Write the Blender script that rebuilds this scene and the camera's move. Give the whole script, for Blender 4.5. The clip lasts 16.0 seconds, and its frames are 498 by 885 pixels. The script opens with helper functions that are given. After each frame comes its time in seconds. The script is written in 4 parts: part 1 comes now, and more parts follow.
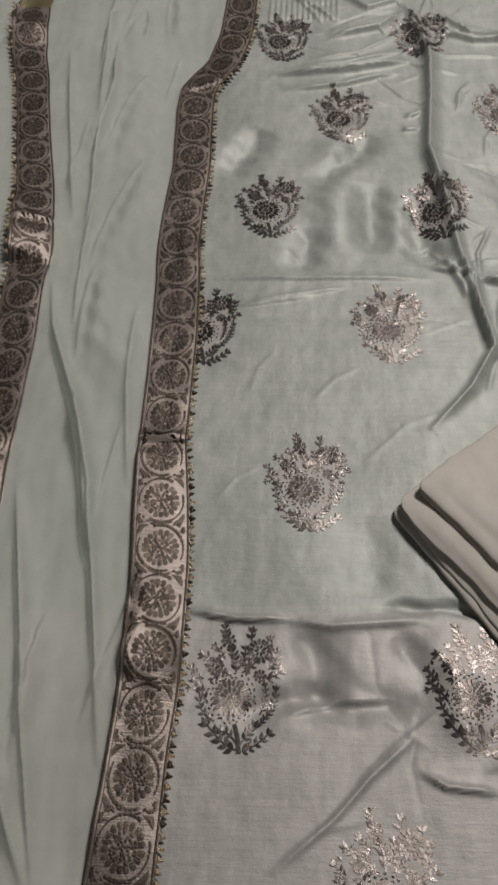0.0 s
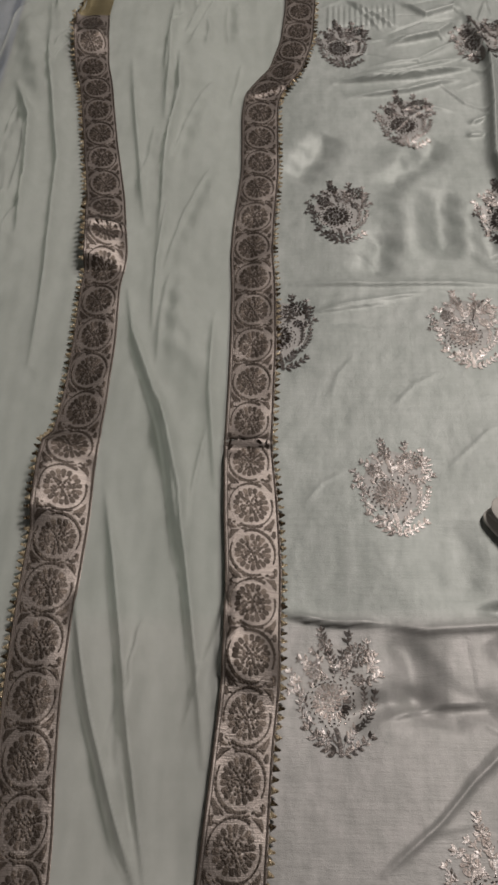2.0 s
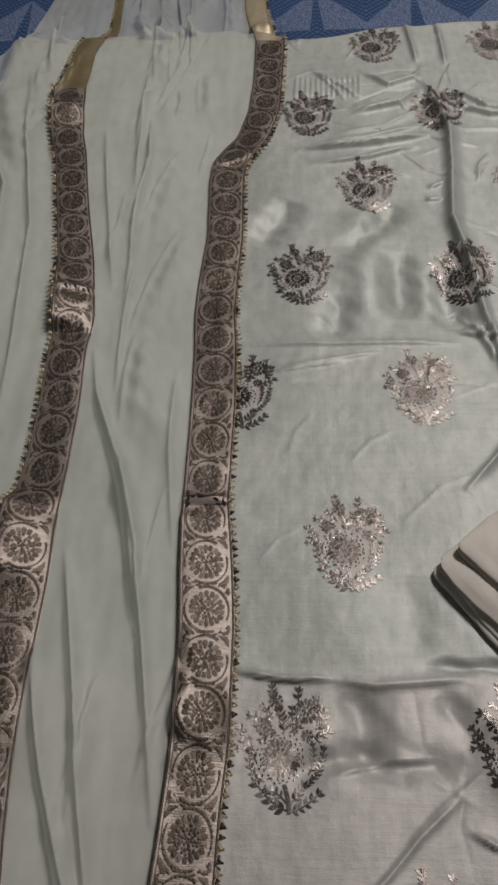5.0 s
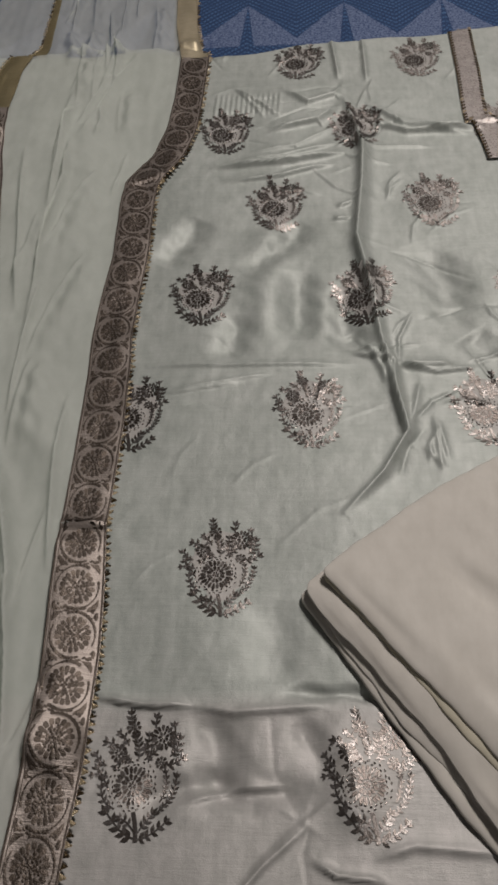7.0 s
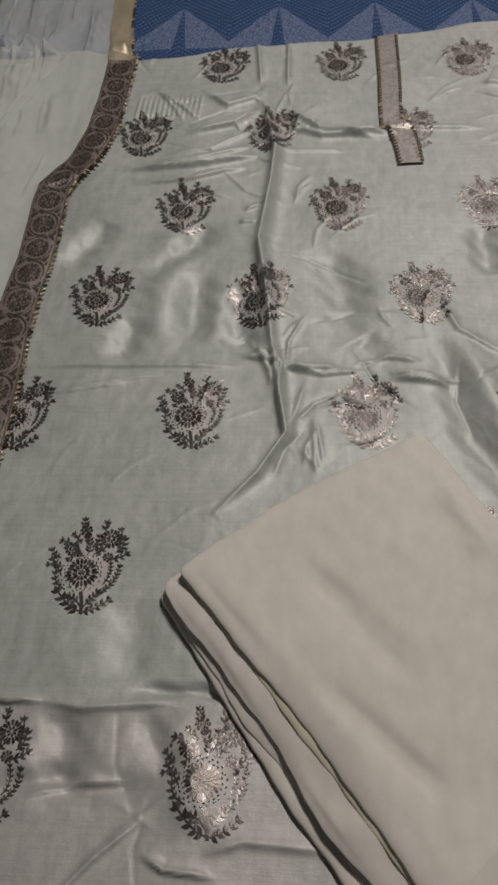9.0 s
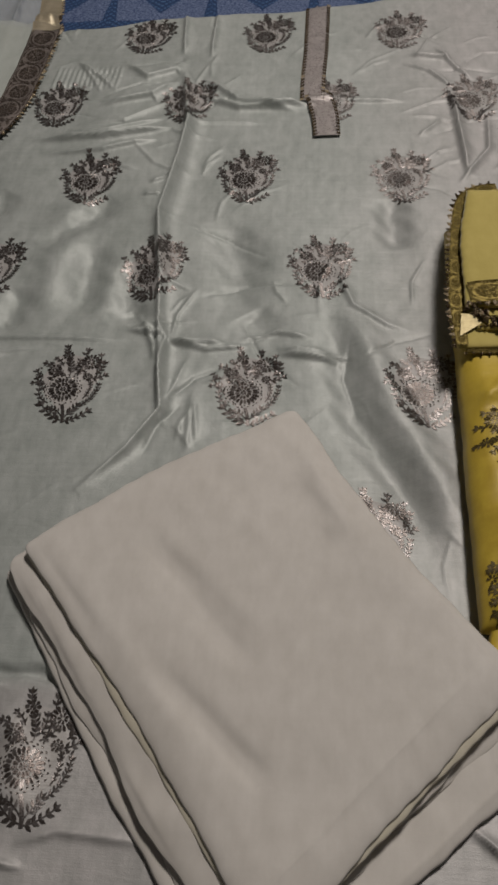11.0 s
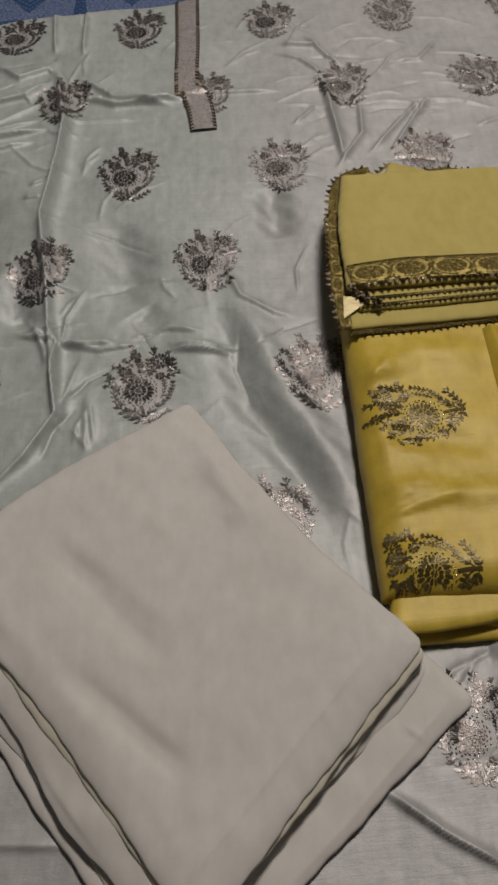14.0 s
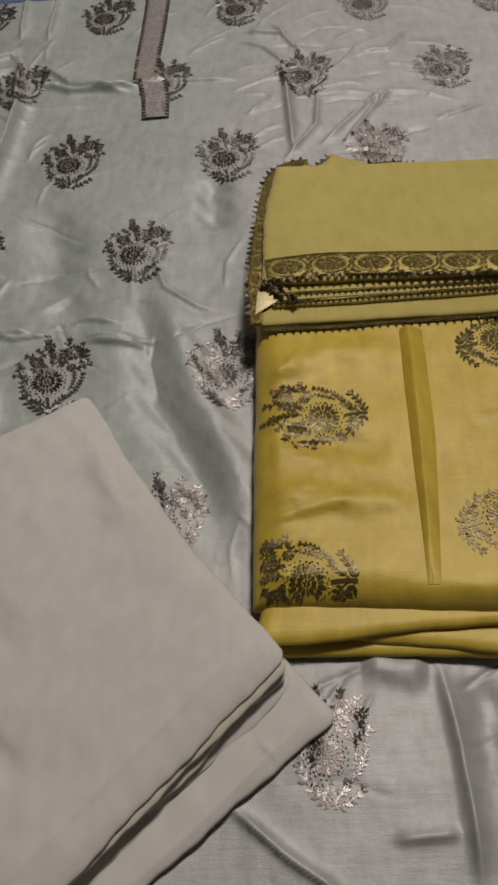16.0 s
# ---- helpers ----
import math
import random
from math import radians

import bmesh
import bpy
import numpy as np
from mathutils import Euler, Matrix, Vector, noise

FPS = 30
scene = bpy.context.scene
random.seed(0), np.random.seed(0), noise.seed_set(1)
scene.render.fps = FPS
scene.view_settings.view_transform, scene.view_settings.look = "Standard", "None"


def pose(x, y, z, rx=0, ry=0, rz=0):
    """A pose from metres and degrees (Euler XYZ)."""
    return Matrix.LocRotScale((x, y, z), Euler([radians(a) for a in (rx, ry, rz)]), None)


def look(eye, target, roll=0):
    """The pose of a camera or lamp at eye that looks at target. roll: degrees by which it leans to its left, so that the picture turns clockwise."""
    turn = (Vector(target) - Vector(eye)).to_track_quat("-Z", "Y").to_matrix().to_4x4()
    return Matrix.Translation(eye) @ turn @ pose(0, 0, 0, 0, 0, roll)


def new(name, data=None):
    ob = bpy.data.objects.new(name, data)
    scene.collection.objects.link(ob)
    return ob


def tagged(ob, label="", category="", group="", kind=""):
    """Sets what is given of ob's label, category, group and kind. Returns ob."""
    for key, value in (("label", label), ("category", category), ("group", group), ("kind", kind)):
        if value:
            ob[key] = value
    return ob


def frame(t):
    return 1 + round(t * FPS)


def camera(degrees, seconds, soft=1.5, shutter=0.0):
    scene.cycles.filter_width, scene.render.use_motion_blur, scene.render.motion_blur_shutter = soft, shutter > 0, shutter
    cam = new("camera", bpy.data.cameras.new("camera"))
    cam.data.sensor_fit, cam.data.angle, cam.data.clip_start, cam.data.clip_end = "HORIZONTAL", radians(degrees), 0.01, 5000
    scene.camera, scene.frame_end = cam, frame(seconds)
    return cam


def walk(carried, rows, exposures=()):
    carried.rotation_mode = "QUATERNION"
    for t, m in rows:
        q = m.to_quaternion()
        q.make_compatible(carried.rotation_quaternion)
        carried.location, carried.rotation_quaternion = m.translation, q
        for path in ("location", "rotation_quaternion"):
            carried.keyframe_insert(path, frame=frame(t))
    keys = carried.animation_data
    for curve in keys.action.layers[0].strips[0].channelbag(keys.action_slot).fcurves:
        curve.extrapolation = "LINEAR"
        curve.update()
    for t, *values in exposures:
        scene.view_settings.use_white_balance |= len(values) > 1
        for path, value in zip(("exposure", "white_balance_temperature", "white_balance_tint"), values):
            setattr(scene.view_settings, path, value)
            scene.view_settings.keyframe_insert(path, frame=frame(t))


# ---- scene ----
cam = camera(32.7, 16.0, soft=3.0)
PATH = [
    (0, (0.039, 0.029, 0.539), (-0.033, 1.109, -1.143), -3.2),
    (0.5, (0.023, 0.026, 0.537), (-0.043, 1.105, -1.145), -3.2),
    (1, (0.002, 0.021, 0.539), (-0.069, 1.102, -1.142), -3.4),
    (1.5, (-0.009, 0.023, 0.55), (-0.091, 1.103, -1.131), -3.9),
    (2, (-0.021, 0.027, 0.546), (-0.105, 1.112, -1.133), -3.8),
    (2.5, (-0.029, 0.029, 0.547), (-0.129, 1.112, -1.131), -4.6),
    (3, (-0.023, 0.033, 0.549), (-0.146, 1.125, -1.122), -5.7),
    (3.2, (-0.017, 0.036, 0.557), (-0.152, 1.141, -1.104), -6.4),
    (5.3, (0.034, 0.024, 0.562), (-0.057, 1.206, -1.05), -4.2),
    (5.5, (0.053, 0.025, 0.562), (-0.046, 1.207, -1.048), -4.6),
    (6, (0.086, 0.029, 0.564), (-0.018, 1.211, -1.047), -5.1),
    (6.5, (0.097, 0.035, 0.564), (-0.007, 1.212, -1.05), -4.9),
    (7, (0.118, 0.039, 0.569), (0.006, 1.221, -1.041), -5.2),
    (7.5, (0.138, 0.04, 0.571), (0.021, 1.222, -1.038), -5.2),
    (8, (0.161, 0.039, 0.571), (0.044, 1.221, -1.039), -5.0),
    (8.5, (0.197, 0.038, 0.572), (0.074, 1.22, -1.037), -5.0),
    (8.7, (0.208, 0.038, 0.574), (0.084, 1.217, -1.037), -5.0),
    (10.8, (0.326, 0.044, 0.531), (0.161, 1.233, -1.068), -5.7),
    (11, (0.334, 0.047, 0.532), (0.179, 1.22, -1.081), -5.2),
    (11.5, (0.343, 0.048, 0.531), (0.23, 1.197, -1.102), -3.8),
    (12, (0.356, 0.047, 0.538), (0.27, 1.202, -1.093), -4.2),
    (12.5, (0.349, 0.05, 0.55), (0.327, 1.205, -1.082), -3.5),
    (13, (0.333, 0.043, 0.548), (0.376, 1.19, -1.09), -2.4),
    (13.5, (0.326, 0.044, 0.537), (0.374, 1.19, -1.101), -2.6),
    (14, (0.354, 0.043, 0.539), (0.379, 1.198, -1.094), -3.1),
    (14.5, (0.391, 0.039, 0.537), (0.361, 1.195, -1.095), -3.9),
    (15, (0.406, 0.047, 0.524), (0.347, 1.2, -1.109), -4.5),
    (15.5, (0.438, 0.051, 0.517), (0.36, 1.201, -1.117), -5.0),
    (16, (0.467, 0.053, 0.519), (0.375, 1.202, -1.115), -5.6),
]
walk(cam, [(t, look(eye, target, roll)) for t, eye, target, roll in PATH], [(0, 0.10), (8.5, 0.03), (11, -0.19), (16, -0.16)])

# ---- light ----
world = bpy.data.worlds.new("room_air")
world.use_nodes = True
world.node_tree.nodes["Background"].inputs[0].default_value = (0.9, 0.95, 1.0, 1)
world.node_tree.nodes["Background"].inputs[1].default_value = 0.05
scene.world = world


def lamp(name, eye, target, size, size_y, watts, colour):
    d = bpy.data.lights.new(name, "AREA")
    d.shape, d.size, d.size_y, d.energy, d.color = "RECTANGLE", size, size_y, watts, colour
    ob = new(name, d)
    ob.matrix_world = look(eye, target)
    return ob


lamp("ceiling_lamp_light", (0.88, 1.2, 2.2), (0.25, 0.5, 0), 0.35, 0.35, 43, (1.0, 0.92, 0.865))

# ---- materials ----


def material(name):
    m = bpy.data.materials.new(name)
    m.use_nodes = True
    nt = m.node_tree
    return m, nt, nt.nodes["Principled BSDF"]


def node(nt, kind, **values):
    n = nt.nodes.new(kind)
    for key, value in values.items():
        if key in n.inputs:
            n.inputs[key].default_value = value
    return n


def coords(nt, scale=(1, 1, 1), kind="Object"):
    tc = nt.nodes.new("ShaderNodeTexCoord")
    mp = nt.nodes.new("ShaderNodeMapping")
    mp.inputs["Scale"].default_value = scale
    nt.links.new(tc.outputs[kind], mp.inputs[0])
    return mp.outputs[0]


def noise_tex(nt, vector, scale, detail=3.0, rough=0.55):
    n = node(nt, "ShaderNodeTexNoise", Scale=scale, Detail=detail, Roughness=rough)
    nt.links.new(vector, n.inputs["Vector"])
    return n.outputs["Fac"]


def maths(nt, op, a, b=None, c=None):
    n = nt.nodes.new("ShaderNodeMath")
    n.operation = op
    for i, v in enumerate((a, b, c)):
        if v is None:
            continue
        if isinstance(v, (int, float)):
            n.inputs[i].default_value = v
        else:
            nt.links.new(v, n.inputs[i])
    return n.outputs[0]


def ramp(nt, fac, *stops):
    n = nt.nodes.new("ShaderNodeValToRGB")
    e = n.color_ramp.elements
    while len(e) < len(stops):
        e.new(0.5)
    for el, (p, col) in zip(e, stops):
        el.position, el.color = p, (*col, 1)
    nt.links.new(fac, n.inputs[0])
    return n.outputs[0]


def mixed(nt, fac, a, b):
    n = nt.nodes.new("ShaderNodeMix")
    n.data_type = "RGBA"
    for i, v in ((0, fac), (6, a), (7, b)):
        if isinstance(v, (int, float)):
            n.inputs[i].default_value = v
        elif isinstance(v, tuple):
            n.inputs[i].default_value = (*v, 1)
        else:
            nt.links.new(v, n.inputs[i])
    return n.outputs[2]


def bump(nt, bsdf, heights, strength=0.3, distance=0.001):
    b = node(nt, "ShaderNodeBump", Strength=strength, Distance=distance)
    nt.links.new(heights, b.inputs["Height"])
    nt.links.new(b.outputs[0], bsdf.inputs["Normal"])


def brushed(nt, bsdf, amount, across):
    """Gloss drawn out across the run of parallel threads."""
    t = nt.nodes.new("ShaderNodeCombineXYZ")
    for k in range(3):
        t.inputs[k].default_value = across[k]
    nt.links.new(t.outputs[0], bsdf.inputs["Tangent"])
    bsdf.inputs["Anisotropic"].default_value = amount


def cloth_material(name, low, high, rough, sheen, weave=1500.0, slub=0.5, relief=0.25, spec=0.4, crumple=0.0, metal=0.0, rosy_sheen=False, drawn=0.0, cloudy=0.0):
    m, nt, bsdf = material(name)
    warp = noise_tex(nt, coords(nt, (260, 9, 40)), 1.0, 3)
    weft = noise_tex(nt, coords(nt, (7, 320, 40)), 1.0, 3)
    cloud = noise_tex(nt, coords(nt), 11.0, 3)
    mottle = noise_tex(nt, coords(nt, (1, 0.55, 1)), 95.0, 4, 0.6)
    patches = maths(nt, "MULTIPLY_ADD", cloud, 0.4, maths(nt, "MULTIPLY", mottle, 0.6))
    threads = maths(nt, "MULTIPLY_ADD", maths(nt, "ADD", warp, weft), 0.5 * slub, maths(nt, "MULTIPLY", patches, 1 - slub))
    col = ramp(nt, threads, (0.37, low), (0.63, high))
    if rosy_sheen:
        # the shot satin's rosy sheen, painted into the lower panel and far side
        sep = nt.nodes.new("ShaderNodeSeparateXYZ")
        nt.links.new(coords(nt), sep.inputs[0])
        low_tint = node(nt, "ShaderNodeMapRange")
        nt.links.new(sep.outputs[1], low_tint.inputs[0])
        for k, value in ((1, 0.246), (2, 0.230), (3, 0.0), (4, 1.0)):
            low_tint.inputs[k].default_value = value
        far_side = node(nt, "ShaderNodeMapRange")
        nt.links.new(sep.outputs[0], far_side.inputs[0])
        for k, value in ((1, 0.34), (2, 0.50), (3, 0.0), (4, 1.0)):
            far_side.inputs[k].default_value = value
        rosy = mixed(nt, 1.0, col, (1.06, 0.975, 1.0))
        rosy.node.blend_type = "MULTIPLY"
        col = mixed(nt, maths(nt, "MAXIMUM", low_tint.outputs[0], far_side.outputs[0]), col, rosy)
    nt.links.new(col, bsdf.inputs["Base Color"])
    bsdf.inputs["Roughness"].default_value = rough
    bsdf.inputs["Specular IOR Level"].default_value = spec
    bsdf.inputs["Metallic"].default_value = metal
    if drawn:
        bsdf.inputs["Specular Tint"].default_value = (1.0, 0.92, 0.91, 1)
    bsdf.inputs["Sheen Weight"].default_value = sheen
    bsdf.inputs["Sheen Roughness"].default_value = 0.4
    fine = noise_tex(nt, coords(nt), weave, 1)
    wrinkle = noise_tex(nt, coords(nt, (1, 1.6, 1)), 85.0, 5, 0.65)
    slubs = noise_tex(nt, coords(nt, (45, 900, 60)), 1.0, 2)
    h = maths(nt, "MULTIPLY_ADD", threads, 0.5, maths(nt, "MULTIPLY", fine, 0.25))
    h = maths(nt, "MULTIPLY_ADD", slubs, 0.7 * slub, h)
    h = maths(nt, "MULTIPLY_ADD", wrinkle, crumple, h)
    if cloudy:
        # soft limpness of the weave, a few centimetres across
        h = maths(nt, "MULTIPLY_ADD", noise_tex(nt, coords(nt, (1.3, 0.8, 1)), 42.0, 3, 0.5), cloudy, h)
        h = maths(nt, "MULTIPLY_ADD", noise_tex(nt, coords(nt, (32, 210, 40)), 1.0, 4, 0.6), 0.5 * cloudy, h)
    bump(nt, bsdf, h, relief, 0.0012)
    if drawn:
        brushed(nt, bsdf, drawn, (0, 1, 0))
    return m, nt, bsdf


SATIN = cloth_material("sage_satin", (0.29, 0.318, 0.297), (0.415, 0.44, 0.42), 0.56, 0.1, slub=0.24, relief=0.40, spec=0.5, crumple=0.7, metal=0.26, rosy_sheen=True, drawn=0.4, cloudy=1.1)[0]
NET = cloth_material("rosy_net_ground", (0.31, 0.30, 0.285), (0.40, 0.385, 0.37), 0.55, 0.1, slub=0.6, relief=0.3, spec=0.5, crumple=0.12, metal=0.25)[0]
NET_YELLOW = cloth_material("olive_net_ground", (0.41, 0.29, 0.03), (0.53, 0.39, 0.05), 0.52, 0.1, slub=0.4, relief=0.2, spec=0.4)[0]
CREAM_INSIDE = cloth_material("pale_yellow_crepe", (0.50, 0.465, 0.37), (0.57, 0.535, 0.43), 0.75, 0.3, slub=0.35, relief=0.12, spec=0.25)[0]
CREAM = cloth_material("cream_crepe", (0.49, 0.465, 0.425), (0.56, 0.535, 0.495), 0.75, 0.3, slub=0.12, relief=0.14, spec=0.25, crumple=0.5)[0]
YELLOW_SATIN = cloth_material("mustard_satin", (0.41, 0.285, 0.028), (0.54, 0.395, 0.045), 0.52, 0.1, slub=0.2, relief=0.3, spec=0.5, crumple=0.6, metal=0.06, cloudy=0.8)[0]
YELLOW_GEORGETTE = cloth_material("lemon_georgette", (0.40, 0.325, 0.09), (0.47, 0.385, 0.12), 0.75, 0.3, slub=0.12, relief=0.15, spec=0.2, crumple=0.4)[0]


def georgette():
    m, nt, bsdf = cloth_material("sage_georgette", (0.71, 0.73, 0.69), (0.79, 0.81, 0.77), 0.62, 0.3, slub=0.15, relief=0.15, spec=0.3, crumple=0.7)
    clear = node(nt, "ShaderNodeBsdfTransparent", Color=(0.92, 0.95, 0.92, 1))
    mix = node(nt, "ShaderNodeMixShader", Fac=0.66)
    out = nt.nodes["Material Output"]
    nt.links.new(bsdf.outputs[0], mix.inputs[1])
    nt.links.new(clear.outputs[0], mix.inputs[2])
    nt.links.new(mix.outputs[0], out.inputs["Surface"])
    return m


GEORGETTE = georgette()


def thread_material(name, dark, light, rough=0.34, metal=0.85, across=None, relief=0.9):
    """Metallic embroidery thread laid in one direction, so that it flashes only where the cloth turns it to the lamp."""
    m, nt, bsdf = material(name)
    geo = nt.nodes.new("ShaderNodeNewGeometry")
    grain = noise_tex(nt, coords(nt, (1, 1, 1)), 900.0, 2)
    f = maths(nt, "MULTIPLY_ADD", geo.outputs["Random Per Island"], 0.6, maths(nt, "MULTIPLY", grain, 0.45))
    nt.links.new(ramp(nt, f, (0.5, dark), (0.9, light)), bsdf.inputs["Base Color"])
    bsdf.inputs["Metallic"].default_value = metal
    bsdf.inputs["Roughness"].default_value = rough
    bump(nt, bsdf, noise_tex(nt, coords(nt), 1300.0, 2), relief, 0.0012)
    if across:
        brushed(nt, bsdf, 0.85, across)
    return m


ZARI = thread_material("rose_silver_zari", (0.155, 0.136, 0.125), (0.34, 0.315, 0.305), 0.36, 0.82, (0, 1, 0), 0.17)
ZARI_YELLOW = thread_material("antique_gold_zari", (0.095, 0.07, 0.022), (0.20, 0.155, 0.07), 0.42, 0.5, (1, 0, 0), 0.12)
PETAL_THREAD = {
    "rose_silver_zari": thread_material("rose_silver_petal_thread", (0.125, 0.106, 0.096), (0.27, 0.245, 0.23), 0.36, 0.82, (0.3, 0.95, 0), 0.17),
    "antique_gold_zari": thread_material("gold_petal_thread", (0.095, 0.07, 0.022), (0.20, 0.155, 0.07), 0.42, 0.5, (0.95, 0.3, 0), 0.12),
}
TINSEL = {
    "rose_silver_zari": thread_material("rose_silver_tinsel", (0.16, 0.135, 0.12), (0.70, 0.62, 0.58), 0.25, 0.95),
    "antique_gold_zari": thread_material("gold_tinsel", (0.15, 0.115, 0.04), (0.70, 0.60, 0.38), 0.25, 0.95),
}
PLACKET_THREAD = thread_material("taupe_thread", (0.30, 0.265, 0.25), (0.62, 0.57, 0.55), 0.4, 0.6)
LACE_BROWN = thread_material("brown_lace_thread", (0.066, 0.052, 0.042), (0.15, 0.12, 0.098), 0.42, 0.6, None, 0.35)
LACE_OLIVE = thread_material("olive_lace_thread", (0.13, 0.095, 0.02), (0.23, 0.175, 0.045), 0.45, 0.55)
GOLD = thread_material("gold_bead", (0.42, 0.33, 0.21), (0.85, 0.74, 0.54), 0.28, 0.4)
DARK_GOLD = thread_material("dark_gold_bead", (0.075, 0.052, 0.03), (0.30, 0.23, 0.13), 0.3, 0.8)


def ribbon_material(name, low, high):
    m, nt, bsdf = material(name)
    ribs = noise_tex(nt, coords(nt, (60, 1400, 60)), 1.0, 2)
    cloud = noise_tex(nt, coords(nt), 30.0, 3)
    f = maths(nt, "MULTIPLY_ADD", ribs, 0.6, maths(nt, "MULTIPLY", cloud, 0.4))
    nt.links.new(ramp(nt, f, (0.3, low), (0.7, high)), bsdf.inputs["Base Color"])
    bsdf.inputs["Metallic"].default_value = 0.65
    bsdf.inputs["Roughness"].default_value = 0.47
    bump(nt, bsdf, maths(nt, "ADD", ribs, noise_tex(nt, coords(nt), 700.0, 2)), 0.3, 0.0012)
    return m


LACE = ribbon_material("silver_taupe_lace", (0.185, 0.158, 0.141), (0.355, 0.312, 0.284))
LACE_YELLOW = ribbon_material("gold_green_lace", (0.20, 0.150, 0.035), (0.31, 0.24, 0.07))
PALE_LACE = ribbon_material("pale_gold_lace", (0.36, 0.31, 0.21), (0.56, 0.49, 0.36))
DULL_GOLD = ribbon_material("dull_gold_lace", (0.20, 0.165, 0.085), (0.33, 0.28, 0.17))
WORN_GOLD = ribbon_material("worn_gold_lace", (0.26, 0.215, 0.10), (0.44, 0.37, 0.21))
PLACKET = ribbon_material("rose_taupe_lace", (0.36, 0.325, 0.31), (0.54, 0.50, 0.48))


def blue_print():
    m, nt, bsdf = material("blue_printed_cotton")
    tc = nt.nodes.new("ShaderNodeTexCoord")
    sep = nt.nodes.new("ShaderNodeSeparateXYZ")
    nt.links.new(tc.outputs["Object"], sep.inputs[0])
    x, y = sep.outputs[0], sep.outputs[1]
    across = maths(nt, "PINGPONG", maths(nt, "ADD", x, 5 * 0.132 - 0.024), 0.066)
    row = maths(nt, "MODULO", maths(nt, "ADD", y, 0.86), 0.16)
    tent = maths(nt, "LESS_THAN", maths(nt, "MULTIPLY_ADD", across, 1.35, row), 0.105)
    slit = maths(nt, "GREATER_THAN", across, maths(nt, "MULTIPLY_ADD", row, -0.09, 0.0095))
    light = maths(nt, "MULTIPLY", tent, slit)
    # rows of short pale dashes that follow the tents
    run = maths(nt, "MULTIPLY_ADD", across, 0.9, y)
    rows = maths(nt, "GREATER_THAN", maths(nt, "PINGPONG", run, 0.0048), 0.0028)
    dash = maths(nt, "GREATER_THAN", maths(nt, "PINGPONG", maths(nt, "MULTIPLY_ADD", y, -0.6, across), 0.0034), 0.0012)
    speck = noise_tex(nt, coords(nt), 350.0, 4)
    worn = noise_tex(nt, coords(nt), 40.0, 3)
    hatch = maths(nt, "MULTIPLY", maths(nt, "MULTIPLY", rows, dash), maths(nt, "MULTIPLY", worn, 1.3))
    deep = mixed(nt, hatch, ramp(nt, speck, (0.3, (0.005, 0.019, 0.068)), (0.7, (0.012, 0.044, 0.125))), (0.055, 0.12, 0.25))
    pale = ramp(nt, speck, (0.38, (0.028, 0.052, 0.13)), (0.62, (0.13, 0.17, 0.28)))
    nt.links.new(mixed(nt, light, deep, pale), bsdf.inputs["Base Color"])
    bsdf.inputs["Roughness"].default_value = 0.85
    bump(nt, bsdf, speck, 0.2, 0.001)
    return m


BLUE = blue_print()


def plain_material(name, low, high, rough, scale):
    m, nt, bsdf = material(name)
    nt.links.new(ramp(nt, noise_tex(nt, coords(nt), scale, 5), (0.35, low), (0.65, high)), bsdf.inputs["Base Color"])
    bsdf.inputs["Roughness"].default_value = rough
    bump(nt, bsdf, noise_tex(nt, coords(nt), scale * 12, 3), 0.15, 0.002)
    return m


WALL = plain_material("painted_plaster", (0.20, 0.20, 0.20), (0.26, 0.26, 0.26), 0.9, 3.0)
FLOOR = plain_material("floor_tile", (0.28, 0.25, 0.22), (0.38, 0.35, 0.31), 0.5, 4.0)

# ---- mesh helpers ----


def mesh_of(name, verts, faces, mat, smooth=True):
    me = bpy.data.meshes.new(name)
    me.from_pydata([tuple(v) for v in verts], [], faces)
    me.materials.append(mat)
    if smooth:
        me.polygons.foreach_set("use_smooth", [True] * len(me.polygons))
    me.update()
    return me


def part(name, me, parent=None, label=""):
    ob = new(name, me)
    if parent:
        ob.parent = parent
    return tagged(ob, label=label)


def grid_faces(nu, nv, start=0, flip=False):
    out = []
    for i in range(nu - 1):
        for j in range(nv - 1):
            a = start + i * nv + j
            q = (a, a + nv, a + nv + 1, a + 1)
            out.append(q[::-1] if flip else q)
    return out


def grid_mesh(name, X, Y, Z, mat):
    nu, nv = X.shape
    return mesh_of(name, np.stack([X, Y, Z], -1).reshape(-1, 3).tolist(), grid_faces(nu, nv), mat)


def smooth01(t):
    t = np.clip(t, 0, 1)
    return t * t * (3 - 2 * t)


def ripples(x, y, seed, wavelength, count=7):
    """Uneven gentle waves, about -1 to 1."""
    rng = np.random.RandomState(seed)
    out = 0.0
    for _ in range(count):
        a, k, p = rng.uniform(0, 2 * np.pi), 2 * np.pi / wavelength * rng.uniform(0.6, 1.7), rng.uniform(0, 6.28)
        out = out + np.sin(k * (np.cos(a) * x + np.sin(a) * y) + p + 0.8 * np.sin(0.6 * k * (np.sin(a) * x - np.cos(a) * y)))
    return out / count ** 0.5 / 1.4


